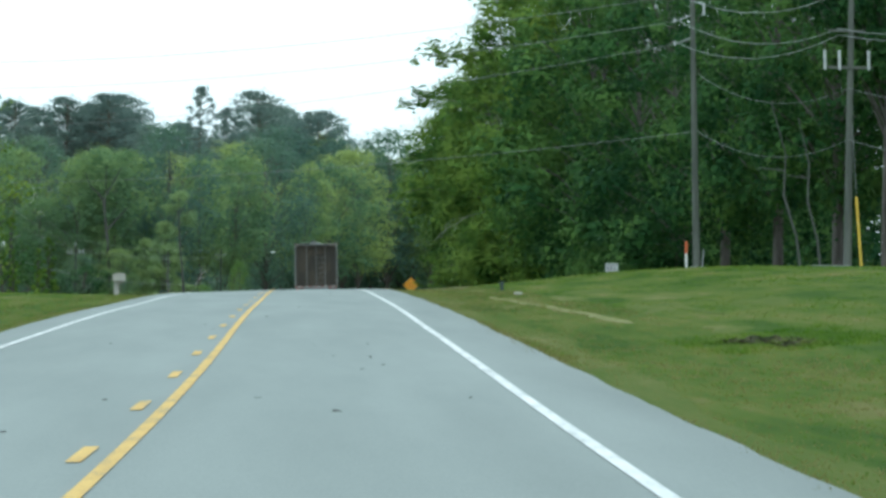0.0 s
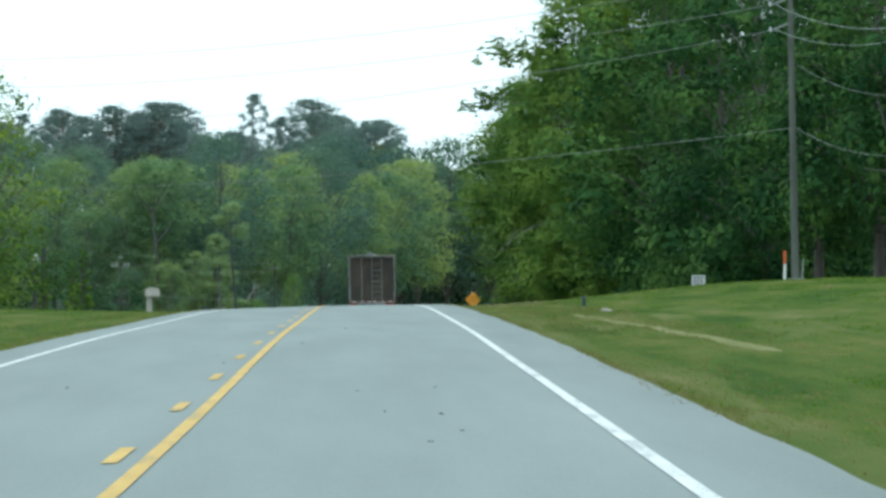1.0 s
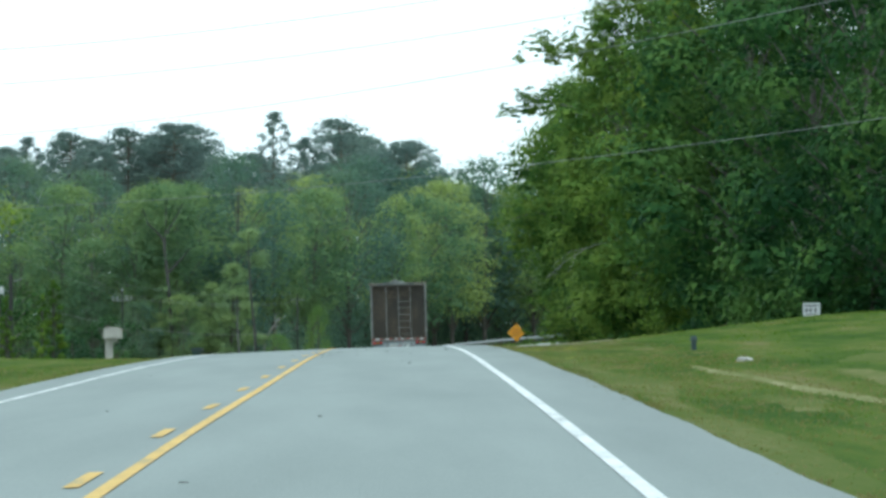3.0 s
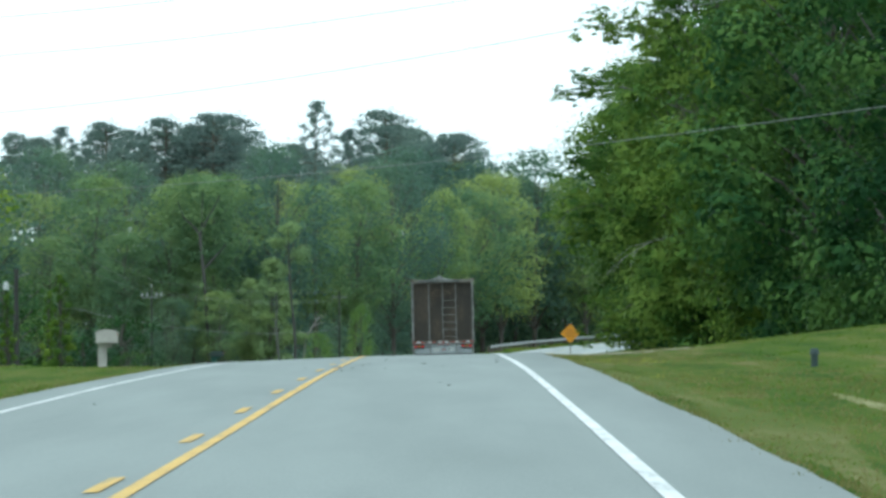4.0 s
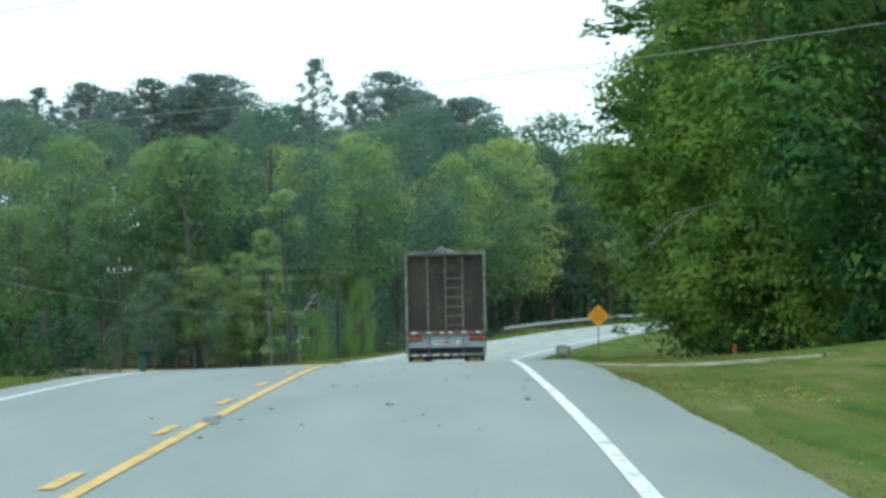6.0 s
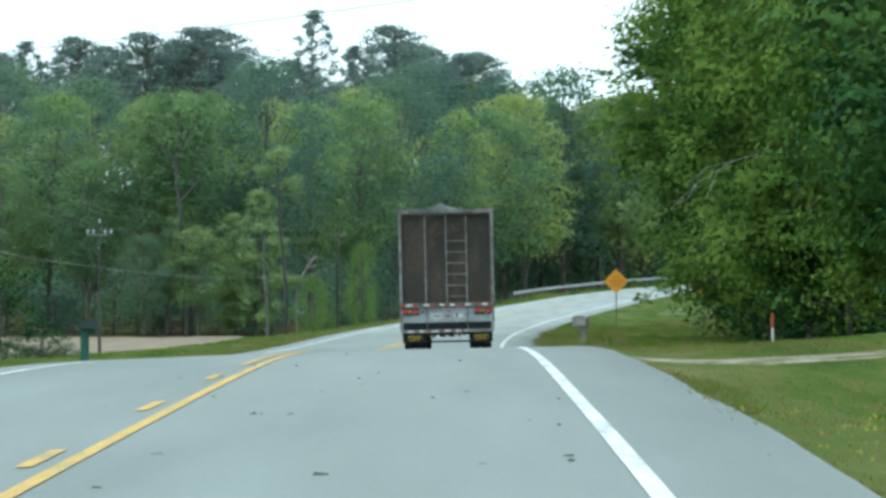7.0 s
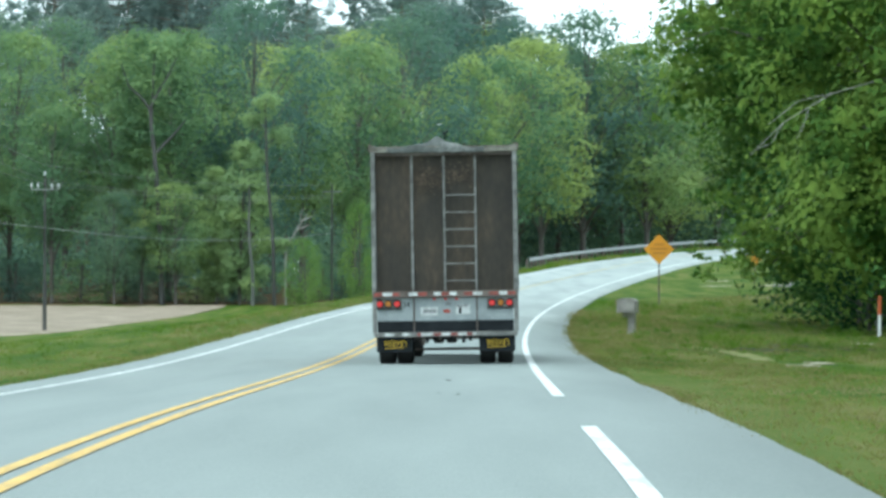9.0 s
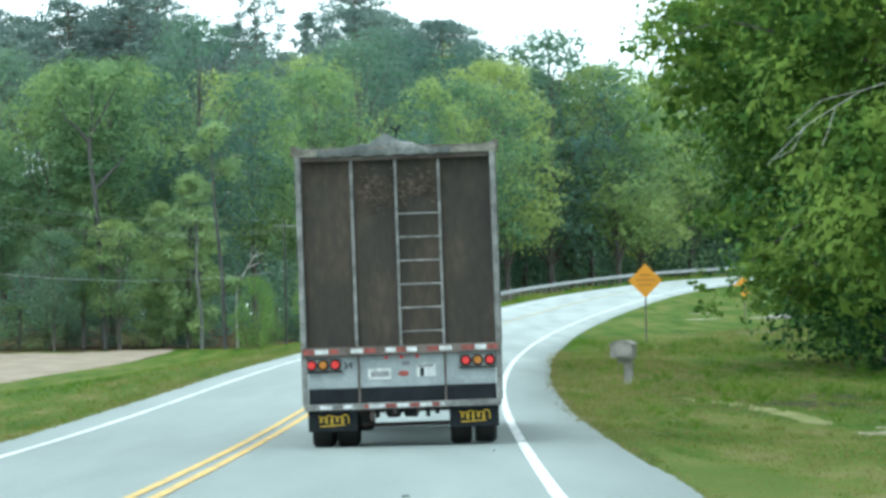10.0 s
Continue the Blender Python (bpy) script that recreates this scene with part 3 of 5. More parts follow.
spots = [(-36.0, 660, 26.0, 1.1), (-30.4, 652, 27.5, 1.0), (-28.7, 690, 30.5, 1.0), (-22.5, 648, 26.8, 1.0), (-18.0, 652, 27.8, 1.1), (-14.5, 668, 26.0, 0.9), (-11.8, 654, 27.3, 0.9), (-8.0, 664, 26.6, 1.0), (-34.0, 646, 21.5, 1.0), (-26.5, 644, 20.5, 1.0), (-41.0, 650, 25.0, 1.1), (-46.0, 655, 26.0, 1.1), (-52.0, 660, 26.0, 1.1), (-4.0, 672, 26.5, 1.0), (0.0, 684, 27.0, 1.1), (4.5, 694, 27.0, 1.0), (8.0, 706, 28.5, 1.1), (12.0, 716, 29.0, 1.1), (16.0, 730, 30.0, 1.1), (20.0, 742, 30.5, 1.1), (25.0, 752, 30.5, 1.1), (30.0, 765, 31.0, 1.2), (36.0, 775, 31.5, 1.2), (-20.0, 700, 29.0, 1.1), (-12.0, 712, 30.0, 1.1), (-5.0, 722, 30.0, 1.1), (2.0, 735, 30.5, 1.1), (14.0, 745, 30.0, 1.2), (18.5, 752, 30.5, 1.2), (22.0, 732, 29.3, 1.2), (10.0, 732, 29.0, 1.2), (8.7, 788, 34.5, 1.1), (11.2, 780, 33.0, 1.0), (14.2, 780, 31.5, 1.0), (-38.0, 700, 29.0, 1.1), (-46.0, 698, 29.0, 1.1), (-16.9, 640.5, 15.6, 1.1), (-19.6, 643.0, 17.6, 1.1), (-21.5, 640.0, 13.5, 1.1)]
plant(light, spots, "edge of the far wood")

near_oaks = [(tree("oak_tree", 31, 18, 7.0, 2.6, 95000, 0.075, LEAF_OAK, BARK, "broad oak in fresh leaf with boughs hanging over the verge", droop=0.15, clumps=64, trunk=0.35, rough=0.5, size=0.29, core=0.4, core_leaf=0.14, stray=0.3, shape=0.4), 18.0), (tree("oak_tree", 34, 20, 6.6, 2.2, 95000, 0.073, LEAF_OAK, BARK, "tall spreading oak in fresh green leaf", droop=0.12, clumps=64, trunk=0.35, rough=0.5, size=0.29, core=0.4, core_leaf=0.14, stray=0.3, shape=0.42), 20.0), (tree("oak_tree", 37, 20, 6.6, 2.0, 90000, 0.075, LEAF_YOUNG, BARK, "tall oak in yellow-green young leaf over the verge", droop=0.14, clumps=64, trunk=0.35, rough=0.5, size=0.29, core=0.4, core_leaf=0.14, stray=0.3, shape=0.42), 20.0)]
spots = [(17.8, 410, 25.2, 1.03), (18.3, 391, 29.0, 0.95), (21.4, 367, 29.0, 0.92), (20.4, 434, 23.5, 1.0)]
plant(near_oaks, spots, "oaks hanging over the verge")


def hanging_bough(oak, path, seed, n):
    """A long bough of the oak that reaches over the verge, with airy sprays of leaves."""
    r = np.random.RandomState(seed)
    v, f = [], []
    limb(v, f, path, 0.07, 0.015, 6)
    back = oak.matrix_basis.inverted()
    wood = new("bough", mesh_of("bough", np.array(v), f, BARK, True))
    pts, nrs = [], []
    for k in range(n):
        s = 0.3 + 0.7 * k / (n - 1)
        i = min(int(s * (len(path) - 1)), len(path) - 2)
        a, b = np.array(path[i]), np.array(path[i + 1])
        c = a + (b - a) * (s * (len(path) - 1) - i) + r.randn(3) * (0.45, 0.6, 0.42)
        p, d = sprays(c, np.array((0.5, 0.6, 0.3)), 130, r, 0.4, 22, 0.3)
        pts.append(p)
        nrs.append(d)
    q, g = leaves(np.concatenate(pts), np.concatenate(nrs), 0.07, r)
    spray = new("bough_leaves", mesh_of("bough_leaves", q, g, LEAF_OAK))
    for o in (wood, spray):
        o.parent = oak
        o.matrix_parent_inverse = back


for k, path in enumerate(([(17.6, 410, 9.8), (15.9, 406, 9.9), (14.4, 403, 9.2), (13.2, 401, 8.4), (12.4, 400, 7.6)], [(17.6, 410, 9.0), (16.6, 406, 9.2), (15.5, 403, 8.6), (14.6, 401, 7.9), (14.0, 400, 7.4)], [(17.6, 410, 8.4), (17.0, 406, 8.4), (16.3, 403, 7.9), (15.6, 401, 7.4), (15.2, 400, 7.1)])):
    hanging_bough(near_oaks[0][0], path, 91 + k, 26)
for k, path in enumerate(([(17.4, 392, 12.6), (14.4, 394, 13.9), (12.2, 396, 14.6), (10.6, 398, 14.2)], [(17.4, 392, 15.4), (14.2, 395, 16.8), (12.2, 398, 17.4), (10.9, 400, 16.8)], [(17.6, 392, 19.2), (14.2, 396, 20.8), (12.3, 399, 21.4), (11.2, 400, 20.9)], [(17.8, 392, 22.2), (15.0, 395, 23.8), (13.2, 397, 24.4), (12.3, 398, 24.2)])):
    hanging_bough(near_oaks[1][0], path, 95 + k, 40)
oaks = [(tree("oak_tree", 35, 18, 7.0, 1.4, 30000, 0.095, LEAF_SHADED, BARK, "oak in dense fresh leaf at the edge of the wood", droop=0.2, clumps=38, trunk=0.35, rough=0.5, core=0.35, core_leaf=0.17, size=0.3, shape=0.35), 18.0), (tree("oak_tree", 32, 20, 6.2, 1.2, 30000, 0.09, LEAF_SHADED, BARK, "tall oak in dense fresh green leaf", droop=0.1, clumps=36, trunk=0.32, rough=0.5, core=0.35, core_leaf=0.17, size=0.32, shape=0.4), 20.0), (tree("oak_tree", 33, 20, 5.6, 1.2, 28000, 0.09, LEAF_SHADED, BARK, "tall oak in dense leaf, the green darkened for shade", droop=0.1, clumps=36, trunk=0.32, rough=0.5, core=0.35, core_leaf=0.17, size=0.34, shape=0.4), 20.0)]
spots = [(22.5, 352, 28.5, 0.95), (23.5, 332, 28.0, 0.9), (24.5, 313, 27.5, 1.0), (26.0, 455, 24.0, 1.0), (30.0, 478, 24.0, 1.0), (28.0, 398, 27.0, 1.0), (30.0, 360, 28.0, 1.1), (36.0, 500, 23.0, 1.0), (42.0, 530, 24.0, 1.1), (48.0, 560, 25.0, 1.1), (54.0, 600, 26.0, 1.1), (60.0, 640, 27.0, 1.1)]
plant(oaks, spots, "oaks along the verge")
clear_oaks = [(tree("oak_tree", 36, 20, 6.0, 9.0, 26000, 0.085, LEAF_SHADED, BARK, "tall oak with a bare lower trunk behind the poles", droop=0.25, clumps=44, trunk=0.26, rough=0.5, core=0.35, core_leaf=0.17, size=0.32), 20.0)]
raised_oaks = [(tree("oak_tree", 38, 20, 6.4, 3.4, 28000, 0.09, LEAF_SHADED, BARK, "tall oak with a raised crown over the dark wood floor", droop=0.12, clumps=38, trunk=0.3, rough=0.5, core=0.35, core_leaf=0.17, size=0.32, shape=0.4), 20.0)]
plant(raised_oaks, [(25.5, 294, 27.5, 0.9), (26.8, 277, 27.0, 0.95), (28.5, 264, 27.0, 0.95)], "oaks with raised crowns")
plant(clear_oaks, [(29.5, 252, 27.0, 0.9), (32.5, 243, 26.5, 1.0), (36.5, 233, 26.0, 1.0), (40.5, 222, 25.0, 1.0), (34.0, 256, 27.0, 1.0), (38.0, 244, 27.0, 1.0), (33.0, 225, 26.0, 0.9)], "oaks behind the poles")

edge = [(tree("roadside_tree", 41, 13, 3.8, 0.8, 7000, 0.10, LEAF_YOUNG, BARK, "thin young roadside tree in airy yellow-green leaf", clumps=40, trunk=0.16, size=0.3, rough=0.45, core=0.1, core_leaf=0.12), 13.0)]
plant(edge, [(-15.8, 300, 17.6, 1.05), (-18.8, 306, 19.4, 1.1), (-22.5, 312, 20.0, 1.15), (-20.0, 296, 17.6, 1.05), (-26.0, 322, 20.6, 1.15)], "young trees by the left verge")

cedar = tree("cedar_tree", 45, 5, 0.75, 0.2, 3500, 0.06, LEAF_YOUNG, BARK, "small upright cedar at the edge of the grass", clumps=26, trunk=0.07, shape=0.3, core_leaf=0.1)
plant([(cedar, 5.0)], [(-12.3, 330, 9.2, 0.8), (-14.2, 326, 8.6, 0.9), (-13.2, 336, 8.9, 0.8)], "cedars by the left verge")

shrubs = [(tree("shrub", 51, 3.2, 1.7, 0.1, 4000, 0.038, LEAF_MID_HAZE, BARK, "dense green shrub at the foot of the wood", "shrub", clumps=16, trunk=0.06, shape=0.35, core_leaf=0.06), 3.2), (tree("shrub", 52, 3.0, 1.9, 0.1, 4000, 0.038, LEAF_LIGHT, BARK, "light green shrub at the foot of the wood", "shrub", clumps=16, trunk=0.06, shape=0.35, core_leaf=0.06), 3.0), (tree("shrub", 53, 2.6, 1.6, 0.1, 4000, 0.038, LEAF_MID_HAZE, BARK, "low dark shrub under the trees", "shrub", clumps=14, trunk=0.06, shape=0.35, core_leaf=0.06), 2.6)]
spots = []
for i in range(37):
    x = -62 + i * 2.9 + rng.randn() * 0.6
    y = 645 + max(0, x + 8) * 3.4 + rng.rand() * 6
    spots.append((x, y, on_ground(x, y) + 1.8 + rng.rand() * 2.6, 1.25))
plant(shrubs, spots, "shrubs along the woods")
bright = tree("shrub", 56, 4.0, 2.3, 0.1, 9000, 0.05, LEAF_BRIGHT, BARK, "bright yellow-green shrub before the far wood", "shrub", clumps=26, trunk=0.07, shape=0.35, core_leaf=0.06)
plant([(bright, 4.0)], [(-7.0, 637, 11.3, 0.66), (-3.0, 640, 12.2, 0.5)], "bright shrubs before the far wood")
# these low shrubs take the leaf green that has shade painted in
shade_shrubs = [(tree("shrub", 54, 3.2, 1.7, 0.1, 3600, 0.045, LEAF_SHADED, BARK, "leafy shrub in shade-darkened green growing low at the edge of the wood", "shrub", clumps=16, trunk=0.06, shape=0.35, core_leaf=0.06), 3.2), (tree("shrub", 55, 2.8, 1.8, 0.1, 3600, 0.045, LEAF_SHADED, BARK, "green leafy shrub growing low at the edge of the wood", "shrub", clumps=16, trunk=0.06, shape=0.35, core_leaf=0.06), 2.8)]
spots = []
for i in range(8, 24):
    y = 262 + i * 9.0 + rng.randn() * 2
    x = 23.5 + max(0, (300 - y) * 0.07) + rng.rand() * 1.5
    spots.append((x, y, on_ground(x, y) + 2.2 + rng.rand() * 2.6, 1.1))
for x, y, h in ((-9.5, 318, 1.0), (-8.6, 314, 0.7), (-12.0, 342, 2.4), (-11.0, 352, 2.0), (-10.4, 322, 0.8), (-16, 350, 3.2), (-19, 345, 3.4), (-22, 340, 3.6)):
    spots.append((x, y, on_ground(x, y) + h, 1.0))
for k, (x, y) in enumerate(((20.2, 473), (22.2, 480), (21, 458), (20.5, 446), (20.0, 430), (19.6, 418), (20, 405), (21, 396), (23, 388), (22.5, 376), (23.2, 455), (23, 436), (22.5, 420), (23.5, 404), (25, 486), (23.0, 364), (17.0, 399), (17.8, 405), (18.8, 395), (18.2, 413), (17.6, 421), (19.4, 388))):
    spots.append((x, y, on_ground(x, y) + 2.4 + (k * 7 % 5) * 0.45, 1.15))
for k, (x, y) in enumerate(((-9.2, 362), (-10.2, 365), (-11.3, 368), (-12.2, 364), (-10.8, 371))):
    spots.append((x, y, on_ground(x, y) + 0.45 + 0.1 * (k % 3), 2.2))
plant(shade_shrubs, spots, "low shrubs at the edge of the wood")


def wood_mass(name, label, mat, seed, n, leaf, place):
    """The depth of a wood: many leaf sprays in heaps, one sheet of stuff."""
    r = np.random.RandomState(seed)
    pts, nrs = [], []
    for k in range(n // 260):
        c, rad = place(r)
        p, d = blob(c, rad, 260, r, 0.5)
        pts.append(p)
        nrs.append(d)
    v, f = leaves(np.concatenate(pts), np.concatenate(nrs), leaf, r)
    tagged(new(name, mesh_of(name, v, f, mat)), label, "woods", kind="stuff")


def far_heap(r):
    x = -66 + 122 * r.rand() if r.rand() < 0.7 else 6 + 46 * r.rand()
    if x < 3 and r.rand() < 0.48:
        y = 676 + 34 * r.rand() + max(0, x + 8) * 3
        return np.array((x, y, on_ground(x, y) + 0.4 + 8.5 * r.rand() ** 1.4)), np.array((3.6, 3.0, 2.4))
    y = 708 + max(0, x) * 1.3 + 36 * r.rand() ** 2 + 20
    return np.array((x, y, on_ground(x, y) + 0.5 + 20 * r.rand() ** 1.25)), np.array((4.2, 3.0, 2.8))


def deep_heap(r):
    x = -84 + 179 * r.rand() ** 1.25
    y = 812 + max(0, x) * 1.5 + 40 * r.rand()
    return np.array((x, y, on_ground(x, y) + 0.5 + (5 if r.rand() < 0.35 else 19) * r.rand())), np.array((5.0, 3.0, 3.0))


def right_heap(r):
    y = 205 + 330 * r.rand()
    x = 29 + max(0, (320 - y) * 0.14) + 11 * r.rand() + max(0, y - 440) * 0.22
    return np.array((x, y, on_ground(x, y) + 0.5 + 19 * r.rand())), np.array((2.6, 3.4, 2.4))


def left_heap(r):
    y = 318 + 120 * r.rand()
    x = -33 - 14 * r.rand() - (y - 318) * 0.1
    return np.array((x, y, on_ground(x, y) + 0.5 + 11 * r.rand())), np.array((2.4, 3.0, 2.2))


wood_mass("far_woods", "deep green wood behind the far tree line", LEAF_MID_HAZE, 61, 140000, 0.25, far_heap)
wood_mass("deep_woods", "dim depth of the wood far behind the tree line", LEAF_MID_HAZE, 64, 90000, 0.66, deep_heap)
wood_mass("right_woods", "shaded depth of the wood behind the oaks", LEAF_SHADED, 62, 95000, 0.25, right_heap)
wood_mass("left_woods", "shaded depth of the wood behind the young trees", LEAF_MID_HAZE, 63, 16000, 0.34, left_heap)


# ---- verges: gravel, bare soil, grass ----
def patch(name, label, category, mat, xs, y_of, n=24, lift=0.015, edge=0.4, seed=1):
    """A ragged patch lying on the ground between two edges given as functions of x."""
    r = np.random.RandomState(seed)
    rows = []
    for x in xs:
        a, b = y_of(x)
        a, b = a + edge * r.randn(), b + edge * r.randn()
        y = np.linspace(a, b, n)
        xx = np.full(n, x)
        z = ground_z(xx, y) + lift
        z[[0, -1]] -= lift + 0.02
        rows.append(np.stack([xx, y, z], -1))
    return tagged(new(name, sheet(name, np.array(rows), mat)), label, category, kind="structure")


patch("gravel_yard", "pale gravel drive between the grass and the wood", "gravel", GRAVEL, np.linspace(-75, -12.9, 66), lambda x: (490 + max(0, x + 20) * 5.0 if x < -16 else 510 + (x + 16) * 40, 638), 40, 0.05, 1.6)
LITTER = material("dark_leaf_litter", ((0.3, (0.035, 0.03, 0.016)), (0.55, (0.08, 0.056, 0.03)), (0.75, (0.14, 0.09, 0.046))), 0.8, 8, 1.0, 0, 0.5, spec=0.05)
patch("wood_floor", "dark leaf litter under the far wood", "ground", LITTER, np.linspace(-80, 14, 70), lambda x: (639 + max(0, x + 8) * 3.6, 815), 40, 0.04, 1.2, 3)
patch("wood_floor", "dark leaf litter under the oaks", "ground", LITTER, np.linspace(25.5, 62, 40), lambda x: (262 - min(x - 25.5, 18) * 2.6, 480 + (x - 25) * 2), 70, 0.04, 1.2, 4)
DITCH = material("dark_ditch_soil", ((0.3, (0.022, 0.03, 0.012)), (0.55, (0.05, 0.052, 0.026)), (0.72, (0.12, 0.1, 0.066))), 1.5, 14, 0.95, 0, 0.6, spec=0.04)


def blotch(name, label, x, y, rx, ry, mat, seed):
    """A ragged flat patch of bare ground lying on the grass."""
    r = random.Random(seed)
    n, rings = 26, 5
    ph = [r.random() * 6.28 for _ in range(4)]
    rows = []
    for k in range(rings + 1):
        row = []
        for i in range(n + 1):
            a = 2 * math.pi * (i % n) / n
            w = 1 + 0.22 * math.sin(3 * a + ph[0]) + 0.2 * math.sin(5 * a + ph[1]) + 0.14 * math.sin(9 * a + ph[2])
            px, py = x + rx * w * math.cos(a) * k / rings, y + ry * w * math.sin(a) * k / rings
            row.append((px, py, on_ground(px, py) + 0.02 - 0.03 * (k == rings)))
        rows.append(row)
    tagged(new(name, sheet(name, np.array(rows), mat)), label, "soil", kind="structure")


for k, (x, y, rx, ry) in enumerate(((6.3, 243.2, 0.35, 0.9), (6.9, 242.6, 0.5, 0.7), (7.7, 242.2, 0.45, 0.9), (8.5, 241.9, 0.5, 0.6), (6.0, 245.0, 0.2, 0.5), (10.3, 327.0, 0.35, 1.6), (10.9, 331.5, 0.25, 1.0), (14.6, 371.0, 0.35, 0.7), (18.3, 525, 0.9, 2.0), (21.5, 518.6, 1.4, 2.6), (19.6, 546.7, 0.8, 2.4), (17.6, 470.0, 0.8, 1.2))):
    blotch("bare_soil", "bare sandy soil showing through the verge grass", x, y, rx, ry, SAND, 100 + k)


def ribbon(name, label, path, mat, seed, lift=0.02):
    """A ragged strip of worn ground along a path of (x, y, half width)."""
    r = np.random.RandomState(seed)
    path = np.array(path)
    n = 14 * (len(path) - 1) + 1
    f = np.linspace(0, len(path) - 1, n)
    p = np.stack([np.interp(f, np.arange(len(path)), path[:, i]) for i in range(3)], -1)
    d = np.gradient(p[:, :2], axis=0)
    d /= np.linalg.norm(d, axis=1)[:, None]
    side = np.stack([d[:, 1], -d[:, 0]], -1)
    w = p[:, 2] * (0.75 + 0.5 * np.convolve(r.rand(n + 4), np.ones(5) / 5, "valid")) * np.clip(np.minimum(f, f[-1] - f) * 3, 0.1, 1)
    rows = []
    for k in (-1, -0.5, 0, 0.5, 1):
        q = p[:, :2] + side * (w * k * (0.8 + 0.4 * r.rand(n)))[:, None]
        rows.append(np.stack([q[:, 0], q[:, 1], ground_z(q[:, 0], q[:, 1]) + lift - 0.03 * (abs(k) == 1)], -1))
    tagged(new(name, sheet(name, np.stack(rows, 1), mat)), label, "soil", kind="structure")


ribbon("dry_verge", "dry olive strip of grass along the edge of the asphalt", [(float(road_x(y)) + 5.0 + 0.2 * math.sin(y * 0.09), y, 0.5 + 0.3 * math.sin(y * 0.21 + 1)) for y in range(16, 336, 4)], DRY_TURF, 129, 0.012)
ribbon("dry_patch", "long dry mown streak in the verge grass", [(7.9, 168, 0.1), (7.86, 160, 0.16), (7.92, 152, 0.1), (7.88, 142, 0.18), (8.02, 132, 0.13), (7.96, 124, 0.2), (8.1, 116, 0.14), (8.04, 110, 0.2), (8.16, 103, 0.16)], STRAW_TURF, 130)
ribbon("dry_patch", "dry streak that turns off over the verge grass", [(8.14, 106, 0.08), (8.56, 108.6, 0.16), (8.94, 111, 0.22), (9.6, 115.5, 0.3), (10.2, 119.8, 0.35)], DRY_TURF, 131)
ribbon("dry_patch", "faint dry streak along the verge grass", [(10.1, 122, 0.2), (9.9, 112, 0.16), (9.95, 104, 0.14)], DRY_TURF, 132)
ribbon("dry_patch", "pale dry track curving over the rough verge", [(9.2, 363, 0.2), (9.85, 356, 0.3), (10.2, 350, 0.32), (10.25, 342, 0.3), (10.05, 334, 0.25)], STRAW_TURF, 133)
ribbon("bare_soil", "broad band of bare sandy soil beside the asphalt", [(5.8, 245.4, 0.4), (6.4, 243.9, 1.6), (7.0, 243.2, 2.3), (7.8, 242.6, 2.0), (8.6, 242.2, 2.4), (9.8, 241.4, 1.2)], SAND, 134, 0.025)
for k, (x, y, rx, ry) in enumerate(((9.6, 118, 0.5, 6), (10.6, 131, 0.7, 5), (9.2, 146, 0.4, 7), (11.4, 112, 0.6, 5), (7.2, 136, 0.3, 5), (10.4, 158, 0.6, 6), (9.0, 92, 0.3, 3))):
    blotch("dry_patch", "faded dry patch in the verge grass", x, y, rx, ry, DRY_TURF, 180 + k)


def cut_bank(name, label, path, mat, seed):
    """A low scoured step in the ground along a path of (x, y, height)."""
    r = np.random.RandomState(seed)
    path = np.array(path)
    n = 12 * (len(path) - 1) + 1
    f = np.linspace(0, len(path) - 1, n)
    x, y, h = (np.interp(f, np.arange(len(path)), path[:, i]) for i in range(3))
    h = h * (0.5 + r.rand(n))
    y = y + np.convolve(r.randn(n + 2), np.ones(3) / 3, "valid") * 0.35
    z = ground_z(x, y)
    rows = [np.stack([x + 0.05 * r.randn(n), y + dy, z + k * h - 0.02], -1) for dy, k in ((-1.4, 0), (-0.5, 0.25), (-0.25, 0.5), (0, 1.0), (0.5, 0.8), (1.6, 0))]
    tagged(new(name, sheet(name, np.stack(rows, 1), mat)), label, "soil", kind="structure")


cut_bank("ditch_scour", "dark scoured soil in the roadside ditch", [(8.0, 83.4, 0.01), (8.3, 82.8, 0.05), (8.6, 82.0, 0.09), (8.9, 81.4, 0.08), (9.2, 80.8, 0.05), (9.45, 80.2, 0.01)], DITCH, 160)
cut_bank("ditch_scour", "small scoured bank in the roadside ditch", [(8.5, 79.2, 0.01), (8.8, 78.8, 0.06), (9.1, 78.4, 0.05), (9.35, 78.0, 0.01)], DITCH, 161)
for k, (x, y, rx, ry) in enumerate(((11.3, 356, 0.8, 4.0), (12.4, 364, 0.6, 3.0), (13.6, 359, 0.5, 3.0))):
    blotch("ditch_scour", "brown worn soil in a dip of the verge", x, y, rx, ry, DITCH, 210 + k)
blotch("dry_patch", "small dry patch beside the asphalt", 5.8, 96.7, 0.22, 0.8, DRY_TURF, 170)


